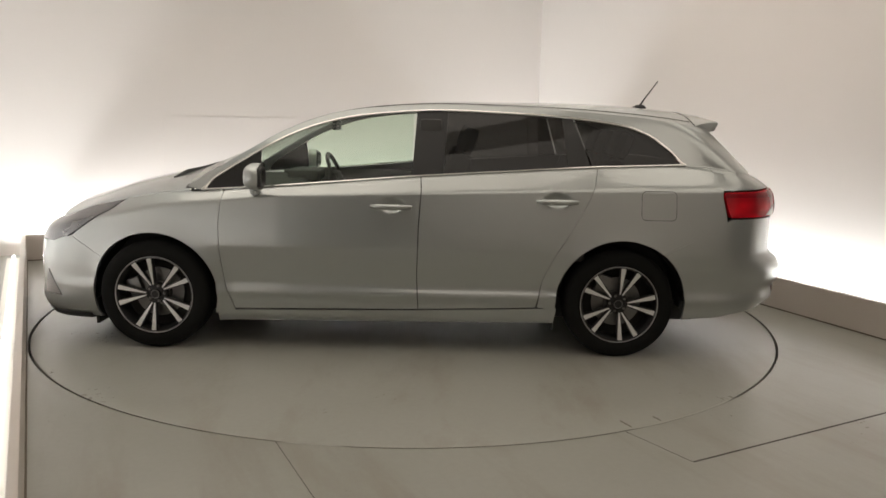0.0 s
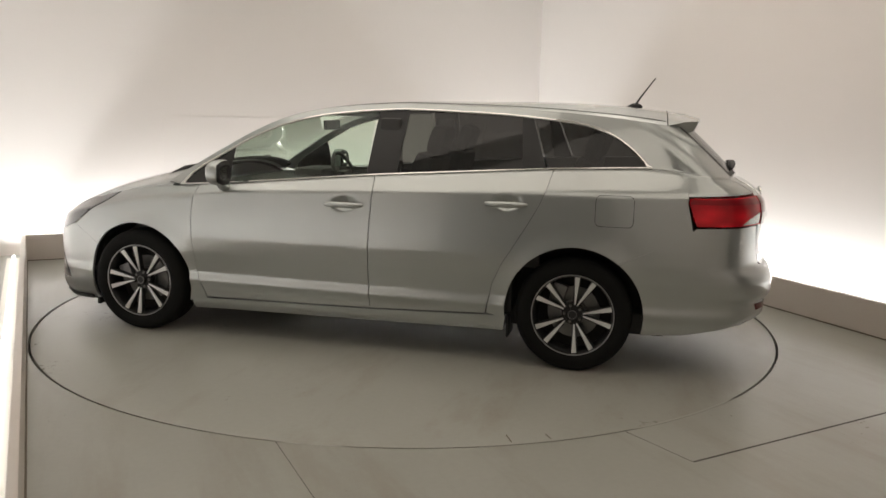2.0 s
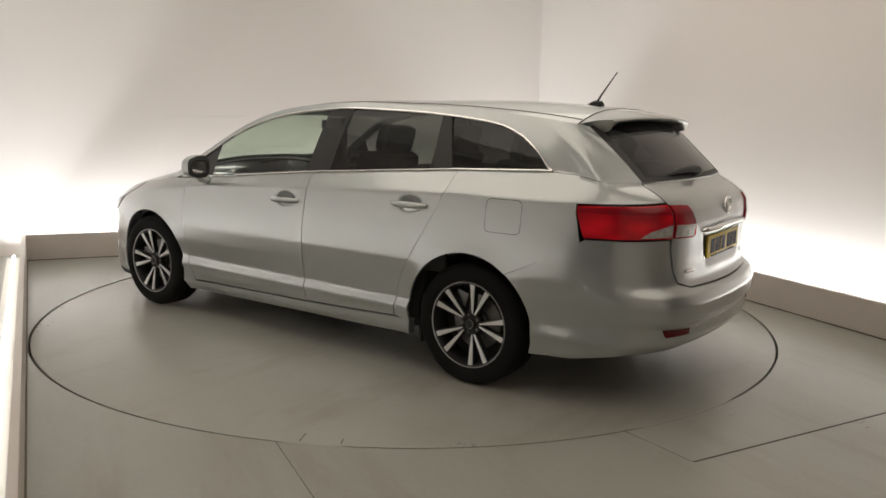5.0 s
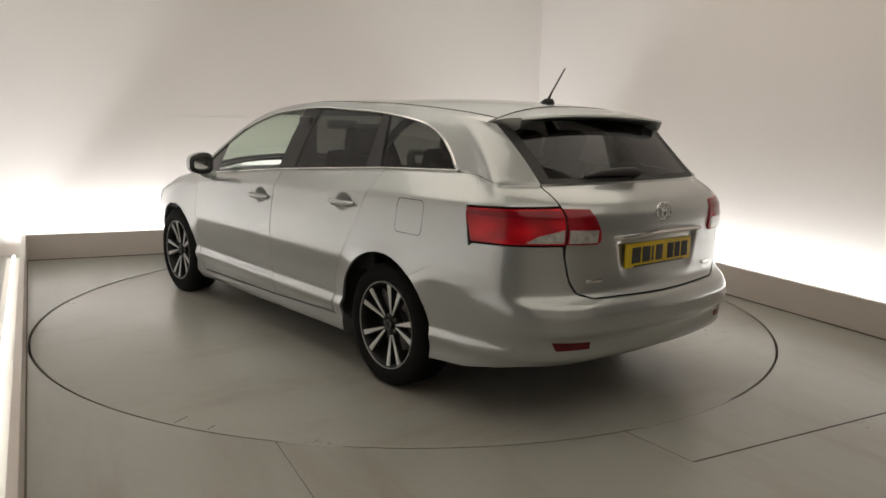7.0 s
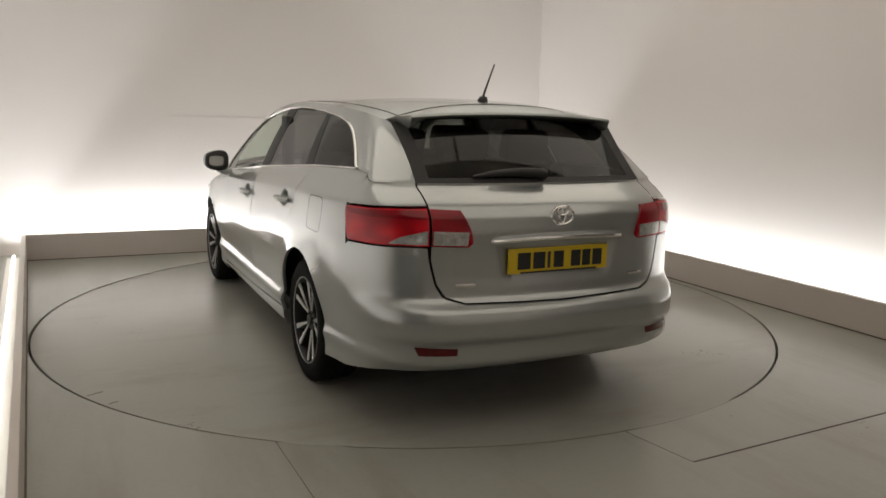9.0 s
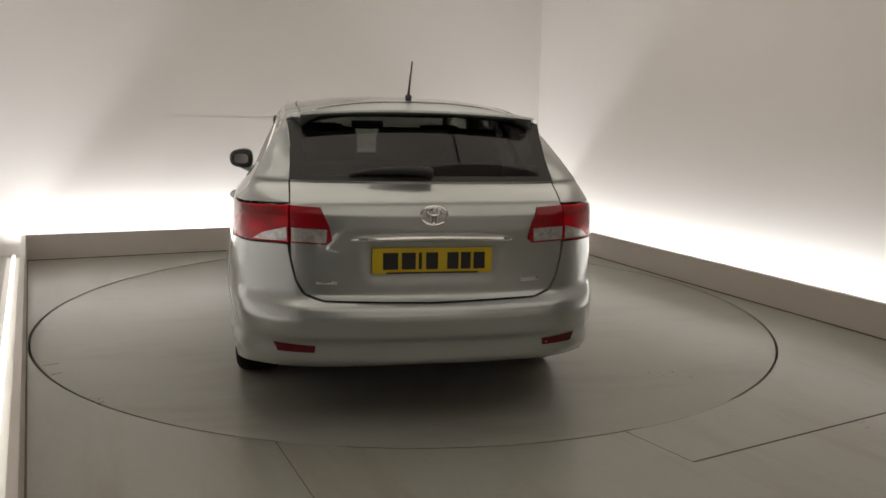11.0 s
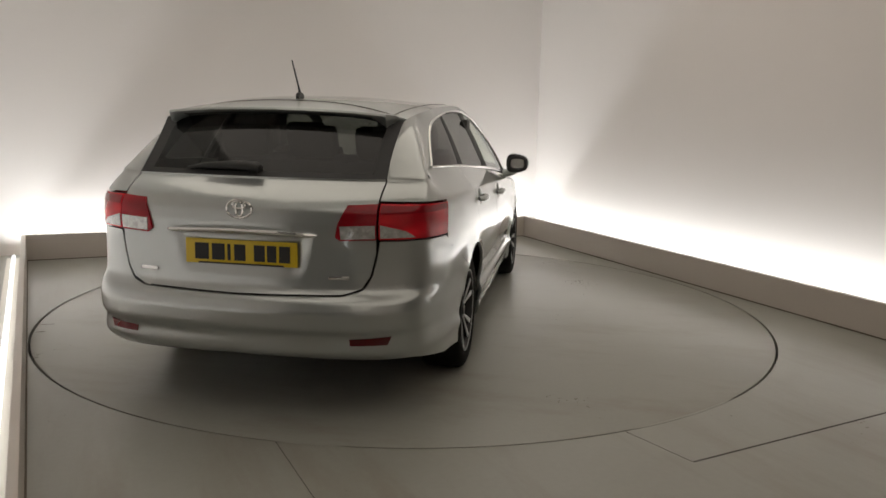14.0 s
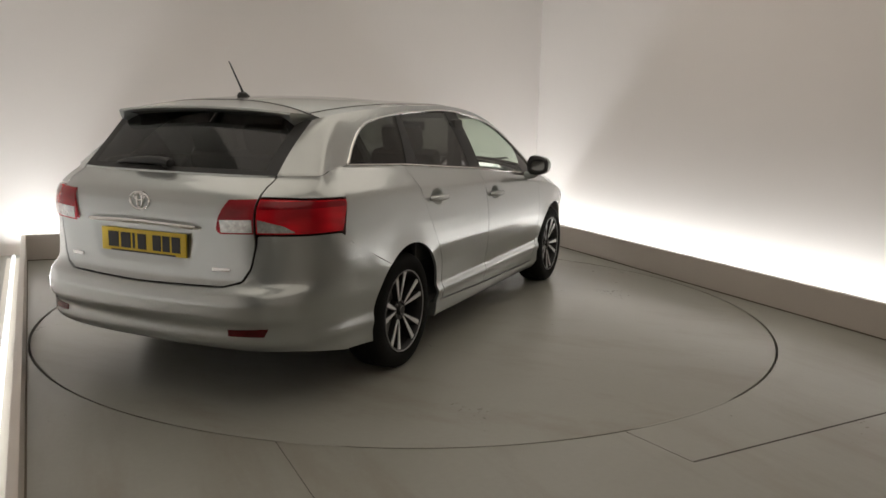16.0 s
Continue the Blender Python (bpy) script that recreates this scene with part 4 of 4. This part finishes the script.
    part("wiper_hub", lathe([(0.0, 0.034), (0.016, 0.032), (0.026, 0.022), (0.030, 0.0), (0.0, 0.0)], 20), M_BLACK, gate, "black wiper hub").matrix_basis = pose(*on_glass(0.0, 0.11, 0.0), 0, 0, 90) @ pose(0, 0, 0, 25)
    # plate recess, bright bar, badge and plate
    qa = q_rear_y(0.345) - QR
    bar = [Vector(hull(QR + qa * t, 0.868 - 0.012 * t * t, -0.022 + 0.02 * t ** 6)) for t in np.linspace(-1, 1, 31)]
    part("chrome_bar", tube(bar, [0.006] + [0.011] * 29 + [0.006], 8), M_CHROME, gate, "chrome handle bar over the plate")
    px = float(gate_skin(QR, 0.76)[0]) - 0.008
    plate = part("registration_plate", box((px - 0.004, -0.26, 0.710), (px + 0.006, 0.26, 0.821), 0.003), M_YELLOW, gate, "yellow reflective rear plate")
    for y0, y1 in ((0.215, 0.150), (0.135, 0.075), (0.062, 0.048), (0.030, -0.022), (-0.062, -0.112), (-0.122, -0.165), (-0.178, -0.228)):
        part("black_bar", box((px - 0.006, y1, 0.729), (px - 0.003, y0, 0.802)), M_BLACK, plate)
    part("plate_strip", box((px - 0.006, -0.20, 0.711), (px - 0.003, 0.20, 0.718)), M_BLACK, plate, "dark strip")
    bx = float(hull(QR, 0.960)[0]) - 0.006
    bm = bmesh.new()
    for rx, rz, dz in ((0.058, 0.040, 0), (0.030, 0.017, 0.018), (0.016, 0.034, 0.0)):
        tube_into(bm, [(bx - 0.002, rx * math.cos(a), 0.960 + dz + rz * math.sin(a)) for a in np.linspace(0, 2 * math.pi, 28, endpoint=False)], 0.0055, 6, True)
    part("badge", bm, M_CHROME, gate, "chrome oval badge")
    for y0, y1, z in ((0.50, 0.40, 0.672), (-0.38, -0.50, 0.672)):
        bx2 = float(hull(q_rear_y(abs((y0 + y1) / 2)), z)[0])
        ob = part("model_badge", box((-0.004, -0.045, -0.008), (0.004, 0.045, 0.008), 0.002), M_CHROME, gate, "small chrome lettering bar")
        sg = 1 if y0 > 0 else -1
        ob.matrix_basis = pose(bx2 - 0.001, (y0 + y1) / 2, z, 0, 0, -sg * 11)
    # exhaust
    part("exhaust_pipe", tube([(-1.8, -0.54, 0.29), (-2.1, -0.54, 0.305), (-2.235, -0.54, 0.302)], 0.026, 14), M_STEEL, car, "steel exhaust tip")
    # underbody and inner structure
    part("underbody", box((-1.85, -0.70, 0.19), (1.95, 0.70, 0.32), 0.03), M_BLACK, car, "black underbody")
    bm = box((-1.0, -0.78, 0.28), (1.0, 0.78, 0.86), 0.02)
    box_into(bm, (-2.12, -0.58, 0.28), (-0.98, 0.58, 0.90), 0.02)
    box_into(bm, (0.98, -0.56, 0.28), (1.95, 0.56, 0.60), 0.02)
    part("cabin_floor", bm, M_TRIM, car, "dark cabin trim")


build_centre()


# ---- mirrors, cabin and wheels ----
def build_mirror(s):
    bm = bmesh.new()
    made = bmesh.ops.create_uvsphere(bm, u_segments=28, v_segments=16, radius=1)["verts"]
    for v in made:
        x, y, z = v.co
        sq = lambda a: math.copysign(abs(a) ** 0.72, a)
        x, y, z = sq(x), sq(y), sq(z)
        x = min(x, 1.0) if x > -0.55 else -0.55
        v.co = Vector((0.735 + 0.060 * x, s * (0.952 + 0.090 * y), 1.02 + (0.075 - 0.012 * y * 1.0) * z))
    for f in bm.faces:
        f.material_index = int(f.calc_center_median().x < 0.705)
    shell = part("door_mirror", bm, [M_PAINT, M_BLACK], car, "silver door mirror")
    part("mirror_stalk", tube([(0.76, s * 0.845, 0.935), (0.745, s * 0.90, 0.945), (0.73, s * 0.94, 0.965)], [0.034, 0.030, 0.028], 10), M_PAINT, shell)
    bm = bmesh.new()
    pts = [(0.699, s * (0.954 + 0.064 * math.copysign(abs(math.cos(a)) ** 0.7, math.cos(a))), 1.02 + 0.048 * math.copysign(abs(math.sin(a)) ** 0.7, math.sin(a))) for a in np.linspace(0, 2 * math.pi, 32, endpoint=False)]
    bm.faces.new([bm.verts.new(p) for p in pts])
    part("mirror_glass", bm, M_CHROME, shell, "mirror glass")
    part("mirror_rim", tube(pts, 0.012, 6, True), M_BLACK, shell, "black mirror rim")


def build_seat(y, x, rear=False):
    w = 0.25 if not rear else 0.60
    bm = box((x - 0.24, y - w, 0.50), (x + 0.26, y + w, 0.66), 0.05)
    seat = part("seat", bm, M_SEAT, car, "dark cloth seat")
    lean = pose(x - 0.20, y, 0.62, 0, -18 if not rear else -20, 0)
    part("backrest", box((-0.06, -w * 0.96, 0), (0.07, w * 0.96, 0.56), 0.05, lean), M_SEAT, seat)
    spots = (0,) if not rear else (-0.38, 0, 0.38)
    for dy in spots:
        part("headrest", box((-0.055, dy - 0.14, 0.555), (0.05, dy + 0.14, 0.735), 0.05, lean), M_SEAT, seat)
        for k in (-0.05, 0.05):
            part("headrest_post", tube([lean @ Vector((0, dy + k, 0.54)), lean @ Vector((0, dy + k, 0.64))], 0.006, 6), M_STEEL, seat)


def build_cabin():
    for y in (0.38, -0.38):
        build_seat(y, -0.06)
    build_seat(0, -0.98, True)
    dash = part("dashboard", box((0.62, -0.70, 0.62), (1.12, 0.70, 0.93), 0.07), M_TRIM, car, "dark dashboard")
    part("instrument_hood", box((0.58, -0.56, 0.90), (0.80, -0.20, 0.985), 0.03), M_TRIM, dash)
    part("centre_console", box((-0.1, -0.12, 0.5), (0.70, 0.12, 0.72), 0.03), M_TRIM, car, "dark centre console")
    ring = [(0.46 + 0.075 * math.sin(a), -0.38 + 0.185 * math.cos(a), 0.92 + 0.17 * math.sin(a)) for a in np.linspace(0, 2 * math.pi, 40, endpoint=False)]
    wheel = part("steering_wheel", tube(ring, 0.015, 8, True), M_TRIM, car, "dark steering wheel")
    part("steering_hub", box((0.44, -0.45, 0.86), (0.52, -0.31, 0.97), 0.03), M_TRIM, wheel)
    for a in (0, math.pi, -math.pi / 2):
        part("wheel_spoke", tube([(0.475, -0.38, 0.915), (0.46 + 0.075 * math.sin(a), -0.38 + 0.185 * math.cos(a), 0.92 + 0.17 * math.sin(a))], 0.014, 6), M_STEEL, wheel)
    part("rear_view_mirror", box((0.40, -0.12, 1.27), (0.43, 0.12, 1.335), 0.012), M_BLACK, car, "black interior mirror")
    for s in (1, -1):
        part("door_trim", box((-1.15, s * 0.80 - 0.03, 0.55), (0.95, s * 0.80 + 0.0, 0.965), 0.02), M_TRIM, car, "dark door lining")
        part("pillar_trim", box((-0.30, s * 0.66 - 0.03, 0.95), (-0.17, s * 0.66 + 0.03, 1.36), 0.02, None), M_TRIM, car, "dark pillar lining")


def build_wheel():
    hub = new("wheel")
    hub.parent = car
    tyre = [(0.225, -0.105), (0.240, -0.112), (0.285, -0.112), (0.308, -0.100), (0.318, -0.080), (0.321, -0.03), (0.314, -0.028), (0.314, -0.02), (0.321, -0.018), (0.321, 0.018), (0.314, 0.02),
            (0.314, 0.028), (0.321, 0.03), (0.318, 0.080), (0.308, 0.100), (0.285, 0.113), (0.255, 0.114), (0.240, 0.111), (0.2255, 0.104)]
    part("tyre", lathe(tyre, 72), M_RUBBER, hub, "black road tyre")
    rim = part("rim", lathe([(0.2265, 0.100), (0.2255, 0.106), (0.217, 0.105), (0.212, 0.096), (0.207, 0.07), (0.205, -0.10), (0.224, -0.104)], 64), M_DARKALLOY, hub, "dark alloy rim barrel")
    part("rim_lip", lathe([(0.2268, 0.1005), (0.2265, 0.1085), (0.2215, 0.108), (0.218, 0.1005)], 64), M_LIP, rim, "machined rim edge")
    # added black disc: the shade between the spokes is put into its colour
    part("rim_shade", lathe([(0.0, 0.0), (0.207, -0.01), (0.207, -0.02), (0.0, -0.02)], 48), M_PIT, rim, "near-black disc standing in for shade behind the spokes")
    part("brake_disc", lathe([(0.0, 0.035), (0.07, 0.035), (0.075, 0.012), (0.145, 0.012), (0.145, 0.002), (0.0, 0.002)], 48), M_STEEL, hub, "steel brake disc")
    part("brake_caliper", box((0.075, 0.0, 0.02), (0.155, 0.05, 0.13), 0.012), M_STEEL, hub, "grey brake caliper")
    for k in range(10):
        pair = k // 2
        a = radians(90 + 72 * pair + (13.0 if k % 2 else -13.0))
        b = radians(90 + 72 * pair + (7.0 if k % 2 else -7.0))
        bm = bmesh.new()
        # machined face on a dark, deeper spoke
        for r0, r1, w0, w1, h0, h1, mi in ((0.056, 0.220, 0.0036, 0.0142, 0.080, 0.101, 0), (0.045, 0.214, 0.0085, 0.0172, 0.074, 0.094, 1)):
            verts = []
            for r, w, h, ang in ((r0, w0, h0, b), (r1, w1, h1, a)):
                d = Vector((math.cos(ang), 0, math.sin(ang)))
                n = Vector((-math.sin(ang), 0, math.cos(ang)))
                verts.append([bm.verts.new(d * r + n * sgn * w + Vector((0, hh, 0))) for sgn, hh in ((-1, h), (1, h), (1, h - 0.03), (-1, h - 0.03))])
            for i in range(4):
                f = bm.faces.new((verts[0][i], verts[0][(i + 1) % 4], verts[1][(i + 1) % 4], verts[1][i]))
                f.material_index = mi
            for q in verts:
                bm.faces.new(q).material_index = mi
        part("spoke", bm, [M_ALLOY, M_DARKALLOY], rim, "", False)
    cap = part("hub_cap", lathe([(0.0, 0.090), (0.022, 0.089), (0.026, 0.085), (0.029, 0.07), (0.060, 0.068), (0.064, 0.03), (0.0, 0.03)], 32), M_DARKALLOY, rim, "dark hub cap")
    part("cap_ring", lathe([(0.021, 0.090), (0.024, 0.0912), (0.026, 0.087), (0.023, 0.085)], 32), M_STEEL, rim)
    for k in range(5):
        a = radians(54 + 72 * k)
        part("wheel_nut", lathe([(0.0, 0.078), (0.008, 0.077), (0.010, 0.06), (0.0, 0.06)], 6), M_STEEL, rim).matrix_basis = pose(0.047 * math.cos(a), 0, 0.047 * math.sin(a))
    return hub


build_mirror(1)
build_mirror(-1)
build_cabin()
hub = build_wheel()
Y_W = 0.764
hub.matrix_basis = pose(1.35, Y_W + 0.02, 0.318, 0, 20, 0)
copy_thing(hub, pose(-1.35, Y_W, 0.318, 0, -18, 0))
copy_thing(hub, pose(1.35, -Y_W - 0.02, 0.318, 0, 40, 180))
copy_thing(hub, pose(-1.35, -Y_W, 0.318, 0, 10, 180))
for wx in (1.35, -1.35):
    part("axle", tube([(wx, -0.72, 0.30), (wx, 0.72, 0.30)], 0.035, 10), M_BLACK, car)


# ---- movement ----
def motions():
    rows, disc = [], []
    for k in range(33):
        t = 0.5 * k
        w = t / 16
        a = radians(177.328 - 110.653 * w - 8.982 * w ** 2 + 8.969 * w ** 3 - 3.166 * w ** 4)
        x, y = 0.0875 * math.cos(a) - 0.2755 * math.sin(a), 0.0875 * math.sin(a) + 0.2755 * math.cos(a)
        rows.append((t, pose(x, y, 0, 0, 0, math.degrees(a))))
        disc.append((t, pose(0, 0, 0, 0, 0, math.degrees(a))))
    walk(car, rows)
    walk(turntable, disc)


motions()
